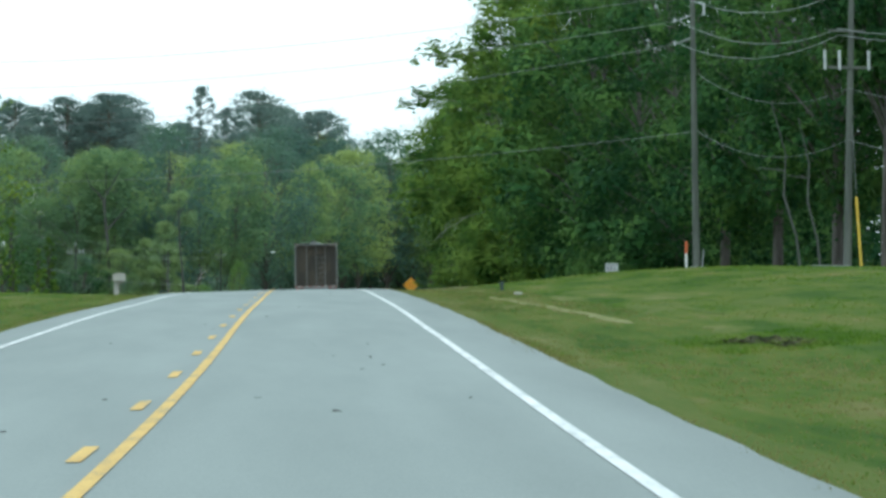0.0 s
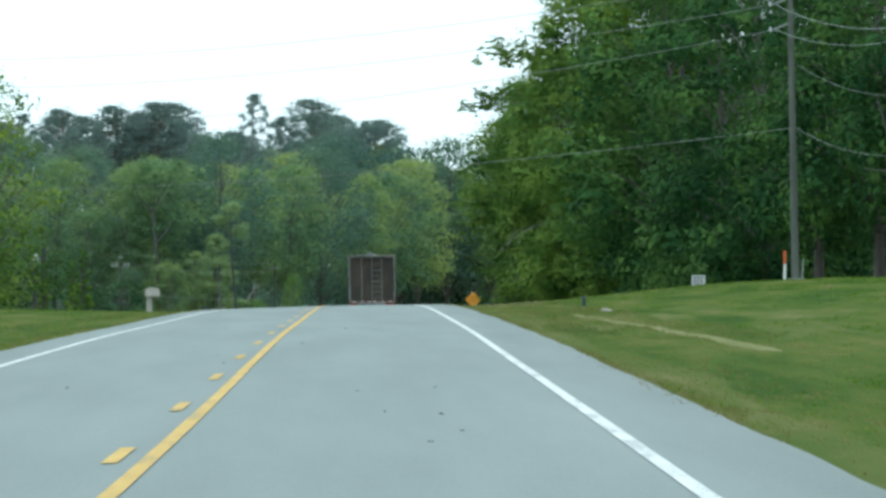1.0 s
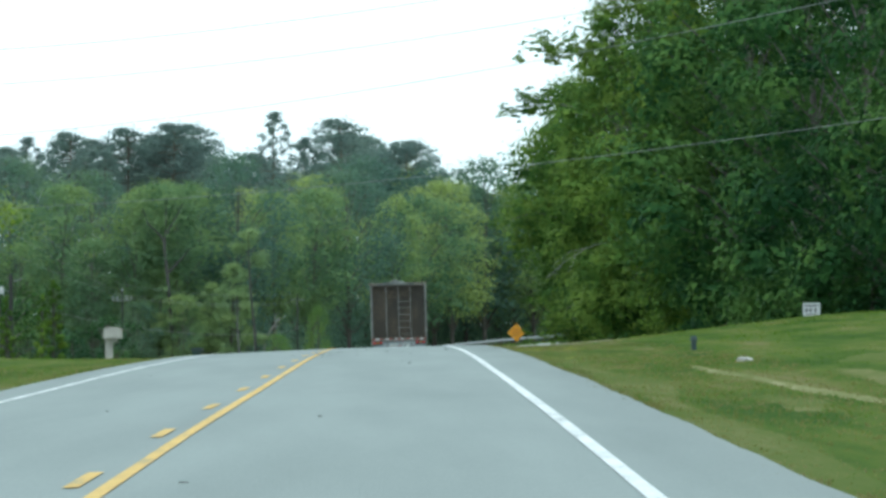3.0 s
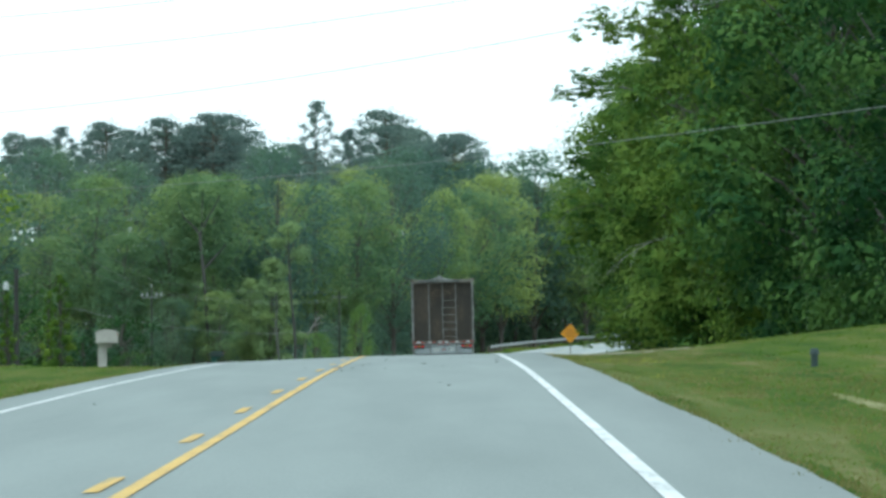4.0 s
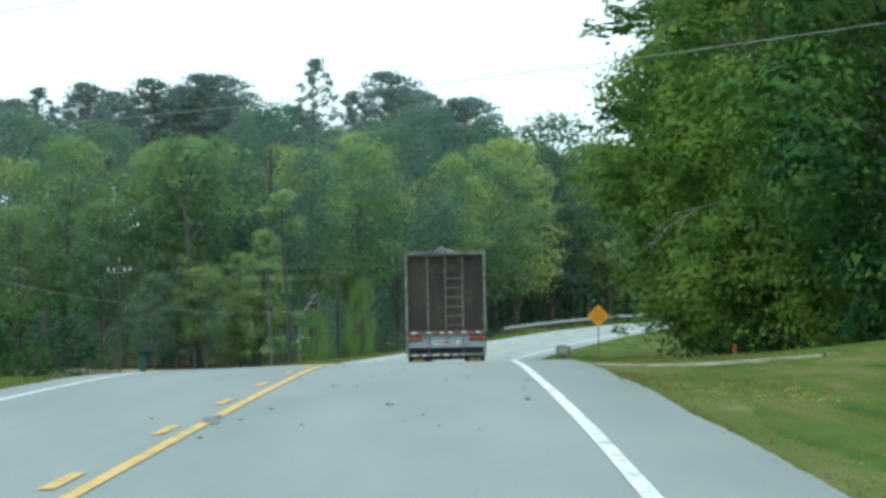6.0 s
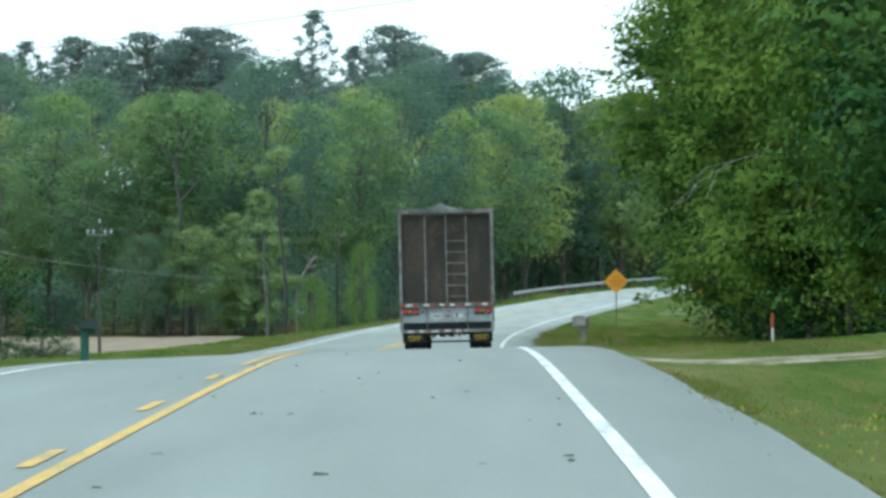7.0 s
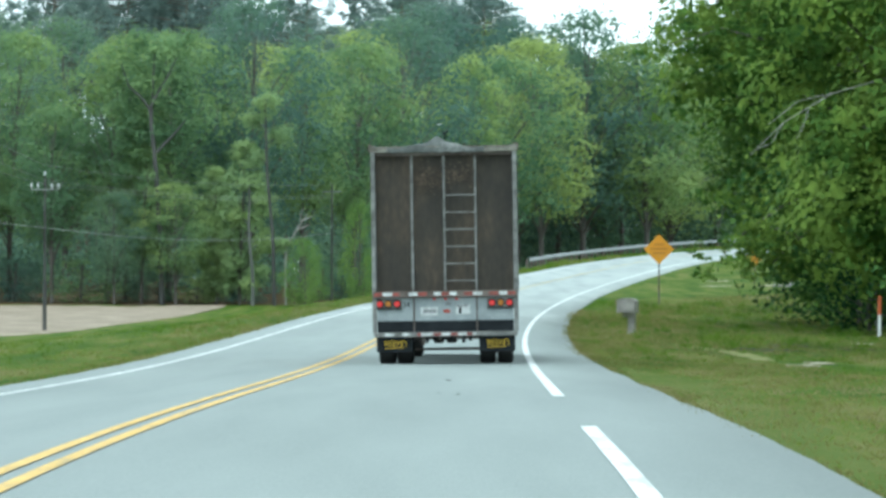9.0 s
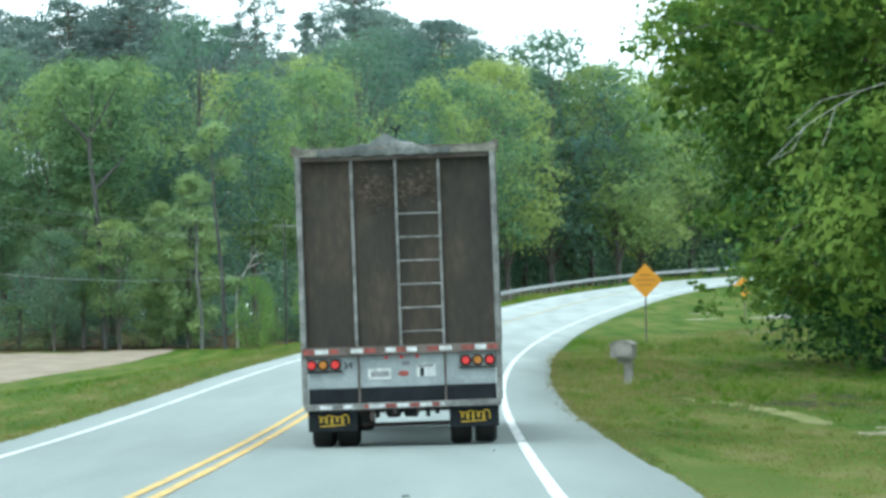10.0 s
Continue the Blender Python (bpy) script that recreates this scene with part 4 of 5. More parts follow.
def make_turf(name, label, n, u_range, y_range, seed, tall, mat=BLADES, gather=1.3, each=5, wide=0.012):
    """Short tufts of grass, thicker near the first edge; the sward grows rougher farther along, past the last drive."""
    r = np.random.RandomState(seed)
    cy = y_range[0] + (y_range[1] - y_range[0]) * r.rand(n)
    cu = u_range[0] + (u_range[1] - u_range[0]) * r.rand(n) ** gather
    lush = 0.5 + 0.28 * np.sin(cu * 0.9 + 2 * np.sin(cy * 0.05)) + 0.28 * np.sin(cy * 0.13 + cu * 0.7 + np.sin(cy * 0.031))
    high = tall * (0.55 + 0.9 * np.clip(lush, 0, 1)) * (1 + 0.9 * smooth(325, 365, cy)) * (0.6 + 0.8 * r.rand(n))
    i = np.repeat(np.arange(n), each)
    k = len(i)
    y, u = cy[i] + r.randn(k) * 0.16, cu[i] + r.randn(k) * 0.06
    x = road_x(y) + u
    h = high[i] * (0.6 + 0.6 * r.rand(k))
    a = r.rand(k) * 6.283
    base = np.stack([x, y, ground_z(x, y) - 0.01], -1)
    side = np.stack([np.cos(a), np.sin(a), 0 * a], -1) * (wide * (0.6 + 0.8 * r.rand(k)))[:, None]
    lean = np.stack([r.randn(k) * 0.8, r.randn(k) * 0.8, np.ones(k)], -1) * h[:, None]
    v = np.stack([base - side, base + side, base + lean], 1).reshape(-1, 3)
    tagged(new(name, mesh_of(name, v, np.arange(k * 3).reshape(k, 3), mat)), label, "grass", kind="stuff")


make_turf("grass", "short rough verge grass beside the road", 26000, (4.7, 18), (22, 470), 71, 0.034)
make_turf("grass", "short rough grass on the far verge", 12000, (-4.2, -15), (60, 560), 72, 0.042)
make_turf("dry_grass", "dry tan grass along the edge of the asphalt", 15000, (4.46, 8.2), (22, 440), 73, 0.045, DRY_BLADES, 1.5)
make_turf("dry_grass", "dry tan grass along the far edge of the asphalt", 5000, (-4.15, -7.0), (60, 520), 74, 0.042, DRY_BLADES, 1.9)
make_turf("dry_grass", "dry olive grass in the rough verge before the bend", 7000, (5.2, 15), (335, 480), 79, 0.036, DRY_BLADES, 1.1)
make_turf("ditch_grass", "longer dark grass round the scoured ditch", 520, (6.8, 9.6), (75, 88), 77, 0.085, BLADES, 1.0, 7)
make_turf("long_grass", "long uncut grass before the guard rail", 1500, (-4.5, -5.25), (585, 742), 80, 0.15, BLADES, 1.0, 7, 0.02)
YELLOW_BLOOM = material("yellow_wild_flowers", ((0.3, (0.26, 0.26, 0.03)), (0.7, (0.4, 0.36, 0.05))), 3, 20, 0.8, 0, 0, island=0.3)
make_turf("yellow_flowers", "small yellow wild flowers in the verge grass", 34, (4.6, 6.6), (183, 196), 81, 0.04, YELLOW_BLOOM, 0.8, 6, 0.014)
make_turf("yellow_flowers", "yellow wild flowers scattered over the verge", 44, (4.7, 6.4), (208, 220), 82, 0.045, YELLOW_BLOOM, 0.8, 6, 0.016)
make_turf("weeds", "loose taller weeds in the verge grass", 300, (5.0, 15), (330, 460), 78, 0.11, BLADES, 1.0, 14, 0.02)


# ---- poles and lines ----
def utility_pole(x, y, top, radius, label, lean=0.0, sink=0.0, wood=POLE_WOOD):
    z = on_ground(x, y)
    ob = empty("utility_pole", Matrix.Translation((x, y, z)) @ Matrix.Rotation(lean, 4, "Y"), label, "utility pole", "utility poles")
    bm = bmesh.new()
    rod(bm, (0, 0, -0.6 - sink), (0, 0, top - z), radius, radius * 0.62, 14)
    part("shaft", bm, wood, ob)
    return ob, z


def insulator(ob, at, tall=0.3, name="insulator"):
    bm = bmesh.new()
    x, y, z = at
    rod(bm, (x, y, z), (x, y, z + tall), 0.025, 0.025, 8)
    for k in range(3):
        rod(bm, (x, y, z + tall * (0.25 + 0.22 * k)), (x, y, z + tall * (0.37 + 0.22 * k)), 0.07, 0.045, 10)
    return part(name, bm, CERAMIC, ob, "pale ceramic insulator")


def cable(points, radius, label, sag, mat=CABLE):
    """One wire hanging from point to point."""
    cu = bpy.data.curves.new("cable", "CURVE")
    cu.dimensions, cu.bevel_depth, cu.bevel_resolution = "3D", radius, 1
    for a, b in zip(points, points[1:]):
        sp = cu.splines.new("POLY")
        n = 24
        sp.points.add(n - 1)
        for i in range(n):
            f = i / (n - 1)
            p = Vector(a).lerp(Vector(b), f)
            sp.points[i].co = (p.x, p.y, p.z - 4 * sag * f * (1 - f) * (Vector(b) - Vector(a)).length / 40, 1)
    dg = bpy.context.evaluated_depsgraph_get()
    tmp = bpy.data.objects.new("cable", cu)
    scene.collection.objects.link(tmp)
    dg.update()
    me = bpy.data.meshes.new_from_object(tmp.evaluated_get(dg))
    bpy.data.objects.remove(tmp)
    me.materials.clear()
    me.materials.append(mat)
    return tagged(new("power_cable", me), label, "cable", "overhead cables")


# the pole beside the verge, with short side arms
pole_a, za = utility_pole(19.84, 240.1, 18.6, 0.165, "tall weathered wooden utility pole on the grass", radians(-1.2))
for h in (15.75, 16.75):
    bm = bmesh.new()
    rod(bm, (0, 0, h - za + 0.28), (-0.75, 0, h - za), 0.035, 0.03, 8)
    part("side_arm", bm, GALVANISED, pole_a, "short pale stand-off arm")
    insulator(pole_a, (-0.8, 0, h - za - 0.08), 0.22)
bm = bmesh.new()
rod(bm, (0, 0, 17.6 - za), (0.5, 0, 17.5 - za), 0.03, 0.03, 8)
rod(bm, (0.5, 0, 17.0 - za), (0.5, 0, 17.55 - za), 0.05, 0.05, 8)
part("cutout_switch", bm, CERAMIC, pole_a, "pale cut-out switch on a bracket")
bm = bmesh.new()
rod(bm, (0.22, -0.1, -0.1), (0.32, -0.1, 0.85), 0.03, 0.03, 8)
part("ground_wire_cover", bm, GALVANISED, pole_a)
part("footing", bm_box((0.7, 0.5, 0.12), (0.05, -0.1, 0.05), 0.02), GALVANISED, pole_a, "pale concrete footing")

# the nearer pole with a crossarm and three upright fuses
pole_b, zb = utility_pole(24.8, 224.0, 17.2, 0.175, "weathered utility pole with a crossarm and guy wire", radians(0.6))
part("crossarm", bm_box((2.0, 0.1, 0.12), (-0.1, -0.1, 13.85 - zb), 0.01), POLE_WOOD, pole_b)
for dx in (-1.05, -0.45, 0.75):
    bm = bmesh.new()
    rod(bm, (dx, -0.12, 13.75 - zb), (dx - 0.03, -0.12, 14.55 - zb), 0.055, 0.055, 10)
    part("fuse", bm, CERAMIC, pole_b, "pale upright fuse on the crossarm")
part("top_arm", bm_box((1.5, 0.09, 0.1), (-0.2, -0.1, 15.35 - zb), 0.01), POLE_WOOD, pole_b)
bm = bmesh.new()
rod(bm, (0.55, -0.3, -0.1), (0.30, -0.2, 2.9), 0.05, 0.05, 10)
part("guy_guard", bm, GUARD_YELLOW, pole_b, "yellow plastic guard on the guy wire")
bm = bmesh.new()
rod(bm, (0.30, -0.2, 2.9), (0.02, 0, 13.0 - zb), 0.012, 0.012, 6)
part("guy_wire", bm, CABLE, pole_b)
part("footing", bm_box((1.6, 0.4, 0.1), (-0.7, -0.2, 0.03), 0.02), GALVANISED, pole_b, "pale footing board")

# the pole across the road, the yard light and the pole before the gravel
pole_c, zc = utility_pole(-24.0, 335.0, 20.2, 0.17, "weathered utility pole among the trees across the road")
part("crossarm", bm_box((1.6, 0.1, 0.12), (0, -0.1, 17.6 - zc), 0.01), POLE_WOOD, pole_c)
zl = on_ground(-15.4, 347.0)
light_pole = empty("yard_light", Matrix.Translation((-15.4, 347.0, zl)), "dark wooden pole with a small pale yard light", "yard light")
bm = bmesh.new()
rod(bm, (0, 0, -0.5), (0, 0, 9.9 - zl), 0.15, 0.1, 12)
part("shaft", bm, DARK_WOOD, light_pole)
bm = bmesh.new()
rod(bm, (0, 0, 9.0 - zl), (-0.45, -0.1, 9.2 - zl), 0.03, 0.03, 8)
rod(bm, (0, 0, 9.5 - zl), (0.6, -0.1, 9.7 - zl), 0.025, 0.025, 8)
part("lamp_arm", bm, GALVANISED, light_pole)
bm = bmesh.new()
rod(bm, (-0.45, -0.1, 8.95 - zl), (-0.45, -0.1, 9.3 - zl), 0.14, 0.09, 12)
part("lamp_head", bm, CERAMIC, light_pole, "pale unlit yard lamp")
pole_d, zd = utility_pole(-17.5, 515.0, 12.85, 0.085, "dark utility pole with pale insulators before the gravel", wood=DARK_WOOD)
part("crossarm", bm_box((1.5, 0.05, 0.05), (0, -0.1, 12.1 - zd), 0.005), GALVANISED, pole_d)
for dx in (-0.72, -0.36, 0.36, 0.72):
    insulator(pole_d, (dx, -0.1, 12.15 - zd), 0.3)
insulator(pole_d, (0, 0, 12.8 - zd), 0.3)
bm = bmesh.new()
rod(bm, (0, -0.02, -0.2), (0, -0.02, 2.6), 0.11, 0.105, 12)
part("ground_sleeve", bm, DARK_WOOD, pole_d, "dark lower sleeve of the pole")

pole_e, ze = utility_pole(-5.2, 645.0, 15.4, 0.1, "slim dark utility pole before the far wood", wood=DARK_WOOD)
part("crossarm", bm_box((1.5, 0.06, 0.07), (0, -0.1, 14.8 - ze), 0.006), GALVANISED, pole_e)

far_e = (34.0, 196.0)
for h, hb, hc, zm in ((17.9, 16.9, 20.0, 13.4), (16.75, 15.45, 18.4, 12.6), (15.75, 15.2, 15.8, 12.4)):
    cable([(19.0, 240.1, h), (-24.0, 335, hc)], 0.012, "pale power line across the road", 0.4)
    cable([(19.0, 240.1, h), (24.4, 224, hb), (*far_e, hb + 1.6)], 0.009, "pale power line sagging between the poles", 1.9, PALE_CABLE)
    cable([(-24.0, 335, hc), (-17.5, 515, zm), (-5.2, 645, zm + 2.0)], 0.008, "power line along the gravel", 0.15)
cable([(19.84, 240.0, 11.9), (-24.0, 334.9, 12.6)], 0.011, "communications cable across the road", 0.3)
for h, hb in ((14.4, 13.0), (11.9, 10.9)):
    cable([(19.84, 240.0, h), (24.8, 223.9, hb), (*far_e, hb + 1.2)], 0.009, "communications cable sagging between the poles", 2.2)
cable([(-24.0, 334.9, 12.6), (-17.5, 514.9, 10.1), (-5.2, 644.9, 11.65)], 0.016, "communications cable along the gravel", 0.19)


# ---- roadside signs, posts and boxes ----
def marker_post(x, y, tall, label):
    z = on_ground(x, y)
    ob = empty("marker_post", Matrix.Translation((x, y, z)), label, "marker post", "utility marker posts")
    bm = bmesh.new()
    rod(bm, (0, 0, -0.2), (0, 0, tall * 0.55), 0.05, 0.05, 12)
    part("lower_tube", bm, MARK_WHITE, ob, "white lower tube")
    bm = bmesh.new()
    rod(bm, (0, 0, tall * 0.55), (0, 0, tall - 0.03), 0.062, 0.062, 12)
    rod(bm, (0, 0, tall - 0.03), (0, 0, tall), 0.062, 0.03, 12)
    part("upper_tube", bm, MARK_ORANGE, ob, "orange upper tube")


marker_post(19.07, 235.9, 1.15, "orange and white utility marker post in the grass")
marker_post(16.3, 386.0, 1.2, "slim orange and white marker post before the oaks")


def warning_sign(x, y, centre, side, label, bars=True, face=0.0):
    z = on_ground(x, y)
    ob = empty("warning_sign", Matrix.Translation((x, y, z)) @ Matrix.Rotation(face, 4, "Z"), label, "road sign")
    bm = bmesh.new()
    box(bm, (0.06, 0.035, centre - z + 0.3), (0, 0.03, (centre - z + 0.3) / 2 - 0.3))
    part("post", bm, RUSTY, ob, "dark steel post")
    turn = Matrix.Rotation(radians(45), 4, "Y")
    bm = bmesh.new()
    box(bm, (side, 0.006, side), (0, 0, centre - z), 0.0, turn)
    panel = part("panel", bm, SIGN_ORANGE, ob, "amber diamond panel")
    if bars:
        for dz, w in ((0.2, 0.42), (0.02, 0.72), (-0.16, 0.5)):
            part("lettering", bm_box((w, 0.004, 0.085), (0, -0.006, centre - z + dz)), SIGN_BLACK, panel, "line of dull lettering")
    for dz in (-0.3, 0.3):
        bm = bmesh.new()
        rod(bm, (0, -0.012, centre - z + dz), (0, 0.0, centre - z + dz), 0.014, 0.014, 8)
        part("bolt", bm, GALVANISED, panel)


warning_sign(12.6, 457.2, 8.44, 0.9, "amber diamond warning sign on a thin post in the verge")
warning_sign(20.1, 520.0, 8.75, 0.75, "distant amber warning sign half hidden by leaves", False, radians(-15))


def yard_sign(x, y, centre):
    z = on_ground(x, y)
    ob = empty("yard_sign", Matrix.Translation((x, y, z)), "small white yard sign with faded grey lettering in the grass", "sign")
    board = part("board", bm_box((0.58, 0.012, 0.44), (0, 0, centre - z), 0.004), SIGN_WHITE, ob, "white sign board")
    part("lettering", bm_box((0.5, 0.004, 0.06), (0, -0.009, centre - z + 0.13)), SIGN_GREY, board)
    for k, dx in enumerate((-0.17, -0.03, 0.13)):
        part("lettering", bm_box((0.09, 0.004, 0.15), (dx, -0.009, centre - z - 0.02)), SIGN_GREY, board)
    part("lettering", bm_box((0.36, 0.004, 0.04), (0, -0.009, centre - z - 0.16)), SIGN_GREY, board)
    for dx in (-0.2, 0.2):
        bm = bmesh.new()
        rod(bm, (dx, 0.01, -0.2), (dx, 0.01, centre - z + 0.1), 0.008, 0.008, 6)
        part("stake", bm, GALVANISED, ob)


yard_sign(17.18, 257.6, 6.2)


def mailbox(x, y, box_z, m_box, m_post, m_lid, label, size=(0.5, 0.62, 0.3), turn=0.0, post=0.16, shift=0.0, arch=True, flag_side=1):
    z = on_ground(x, y)
    ob = empty("mailbox", Matrix.Translation((x, y, z)) @ Matrix.Rotation(turn, 4, "Z"), label, "mailbox", "roadside mailboxes")
    w, d, h = size
    part("post", bm_box((post, post, box_z - z + 0.2), (-shift, 0, (box_z - z + 0.2) / 2 - 0.22), 0.015), m_post, ob)
    bm = bmesh.new()
    n, prof = 10, []
    for i in range(n + 1):
        a = math.pi * i / n
        prof.append((math.cos(a) * w / 2, (h * 0.74 + math.sin(a) * h * 0.26) if arch else (h * (1 - 0.06 * abs(math.cos(a))))))
    prof += [(-w / 2, 0), (w / 2, 0)]
    rings = []
    for yy in (-d / 2, d / 2):
        rings.append([bm.verts.new((px, yy, box_z - z - h / 2 + pz)) for px, pz in prof])
    for i in range(len(prof)):
        j = (i + 1) % len(prof)
        bm.faces.new((rings[0][i], rings[0][j], rings[1][j], rings[1][i]))
    bm.faces.new(rings[0][::-1])
    bm.faces.new(rings[1])
    bmesh.ops.recalc_face_normals(bm, faces=bm.faces)
    body = part("box", bm, m_box, ob)
    if arch:
        bm = bmesh.new()
        for a0, a1 in zip(range(0, 180, 18), range(18, 198, 18)):
            p = [Vector((math.cos(radians(a)) * w * 0.52, 0, box_z - z - h / 2 + h * 0.74 + math.sin(radians(a)) * h * 0.285)) for a in (a0, a1)]
            mid, run = (p[0] + p[1]) / 2, p[1] - p[0]
            box(bm, (run.length * 1.04, d * 1.06, 0.018), mid, 0, Matrix.Rotation(-math.atan2(run.z, run.x), 4, "Y"))
        part("lid", bm, m_lid, body)
    else:
        part("lid", bm_box((w * 1.06, d * 1.05, h * 0.12), (0, 0, box_z - z + h * 0.5), 0.012), m_lid, body)
    part("door", bm_box((w * 0.8, 0.015, h * 0.7), (0, -d / 2 - 0.01, box_z - z - h * 0.05), 0.005), m_lid, body)
    part("flag", bm_box((0.015, 0.16, 0.06), (flag_side * (w / 2 + 0.012), -0.12, box_z - z + h * 0.2), 0.003), MARK_ORANGE, body, "small red-orange flag")
    part("bracket", bm_box((w * 0.5, 0.1, 0.12), (0, 0, box_z - z - h / 2 - 0.06), 0.01), m_post, ob)
    return ob


mailbox(-5.71, 248.6, 5.46, BOX_BEIGE, BOX_BEIGE, BOX_BEIGE, "beige plastic mailbox on a thick post in the grass", (0.58, 0.6, 0.36), 0.0, 0.24, 0.12, True)
mailbox(-4.94, 308.6, 5.62, BOX_LID, BOX_GREEN, BOX_LID, "dark green mailbox on a teal post beside the road", (0.52, 0.6, 0.2), 0.0, 0.2, 0.12, True)
mailbox(8.8, 380.7, 6.02, BOX_GREY, BOX_GREY, BOX_GREY, "grey weathered mailbox on a stout post in the verge", (0.52, 0.6, 0.4), radians(-12), 0.2, -0.12, True, -1)


def valve_post(x, y):
    z = on_ground(x, y)
    ob = empty("valve_marker", Matrix.Translation((x, y, z)), "small dark green valve marker in the grass", "marker")
    bm = bmesh.new()
    rod(bm, (0, 0, -0.1), (0, 0, 0.2), 0.06, 0.06, 10)
    part("stem", bm, BOX_LID, ob)
    bm = bmesh.new()
    rod(bm, (0, 0, 0.2), (0, 0, 0.3), 0.09, 0.06, 10)
    part("cap", bm, BOX_LID, ob)


valve_post(9.2, 189.0)


def rock(x, y, r, seed, label):
    g = random.Random(seed)
    bm = bmesh.new()
    bmesh.ops.create_icosphere(bm, subdivisions=2, radius=r)
    for v in bm.verts:
        v.co *= 0.8 + 0.4 * g.random()
        v.co.z *= 0.42
    me = bpy.data.meshes.new("rock")
    bm.to_mesh(me)
    bm.free()
    me.materials.append(ROCK)
    ob = new("rock", me)
    ob.location = (x, y, on_ground(x, y) + r * 0.1)
    tagged(ob, label, "rock", "loose rocks")


rock(8.84, 168.4, 0.15, 1, "pale rock lying in the verge grass")
for k, (x, y, r) in enumerate(((21.6, 512, 0.45), (22.4, 513, 0.5), (22.0, 515, 0.35), (23.0, 511, 0.4), (21.0, 514, 0.3))):
    rock(x, y, r, 10 + k, "pale rock in a heap beneath the oaks")


def guard_rail(u, y0, y1):
    ob = empty("guard_rail", Matrix(), "long galvanised guard rail round the outside of the bend", "guard rail")
    ys = np.arange(y0, y1, 3.8)
    for y in ys:
        x = float(road_x(y)) + u
        z = on_ground(x, y)
        part("post", bm_box((0.15, 0.1, 1.15), (x - 0.14, y, z + 0.2), 0.01), RUSTY, ob)
    prof = [(0.0, 0.55), (0.06, 0.59), (0.06, 0.63), (0.0, 0.675), (0.06, 0.72), (0.06, 0.76), (0.0, 0.8)]
    for a, b in zip(ys[:-1], ys[1:]):
        yy = np.linspace(a, b + 0.1, 5)
        rows = []
        for px, pz in prof:
            rows.append(np.stack([road_x(yy) + u + px, yy, ground_z(road_x(yy) + u, yy) + pz + 0.06], -1))
        m = sheet("rail_panel", np.stack(rows, 1), GALVANISED)
        o = new("rail_panel", m)
        o.parent = ob
    return ob


guard_rail(-5.3, 598, 742)


def snag(x, y):
    """A small leafless dead tree that leans out over the shrub before it."""
    v, f = [], []
    limb(v, f, [(0, 0, -0.3), (-0.1, 0, 2.4), (0.0, 0, 4.4), (0.8, 0, 5.8), (1.55, 0.1, 6.9)], 0.1, 0.03, 7)
    limb(v, f, [(0.75, 0, 5.7), (1.3, 0.1, 5.9), (1.75, 0, 6.1)], 0.06, 0.025, 5)
    limb(v, f, [(1.1, 0, 6.2), (1.0, 0.1, 6.8), (1.3, 0, 7.3)], 0.05, 0.02, 5)
    limb(v, f, [(1.2, 0, 6.4), (1.9, 0.1, 6.7), (2.1, 0, 7.0)], 0.04, 0.02, 5)
    root = empty("dead_tree", Matrix.Translation((x, y, on_ground(x, y))), "bleached leafless dead tree before the wood", "tree")
    o = new("trunk", mesh_of("trunk", np.array(v), f, DEAD_WOOD, True))
    o.parent = root


snag(-8.5, 639.5)


def thin_tree(x, y, top, lean, bark, leaf_mat, label, seed, tufts):
    """A tall thin trunk with a few loose tufts of leaves: tufts are (share of the height, side, size)."""
    r = np.random.RandomState(seed)
    z = on_ground(x, y)
    tall = top - z
    root = empty("thin_tree", Matrix.Translation((x, y, z)), label, "tree")
    v, f = [], []
    limb(v, f, [(lean * q + 0.08 * math.sin(q * 9 + seed), 0, tall * q - 0.3 * (q == 0)) for q in np.linspace(0, 1, 9)], 0.17, 0.06, 8)
    pts, nrs, sizes = [], [], []
    for share, side, size in tufts:
        c = (lean * share + side, 0.6, tall * share)
        limb(v, f, [(lean * share, 0, tall * share - 0.6), (lean * share + side * 0.6, 0.2, tall * share - 0.15), c], 0.05, 0.015, 5)
        p, d, q = lobe(c, np.array((1.0, 0.8, 0.75)) * size, int(900 * size * size), 0.1, r, 0.5, 0.1, 0.6, 0.16)
        pts.append(p)
        nrs.append(d)
        sizes.append(q)
    q, g = leaves(np.concatenate(pts), np.concatenate(nrs), np.concatenate(sizes), r, 0.5, 0.4)
    for name, me in (("trunk", mesh_of("trunk", np.array(v), f, bark, True)), ("crown", mesh_of("crown", q, g, leaf_mat))):
        o = new(name, me)
        o.parent = root


thin_tree(-9.3, 639.0, 21.6, -0.9, DARK_WOOD, LEAF_SPRING, "tall thin dark trunk with sparse tufts of leaves", 5, ((0.98, 0.2, 1.1), (0.9, -0.9, 0.9), (0.82, 1.0, 1.0), (0.72, -0.7, 0.7), (0.3, 0.9, 0.8), (0.16, -0.8, 0.7)))
thin_tree(-11.0, 639.0, 15.6, -0.4, POLE_WOOD, LEAF_SPRING, "thin pale trunk before the yellow-green trees", 6, ((0.97, 0.1, 1.0), (0.85, 1.0, 0.9), (0.7, -0.8, 0.8), (0.5, 0.8, 0.7)))


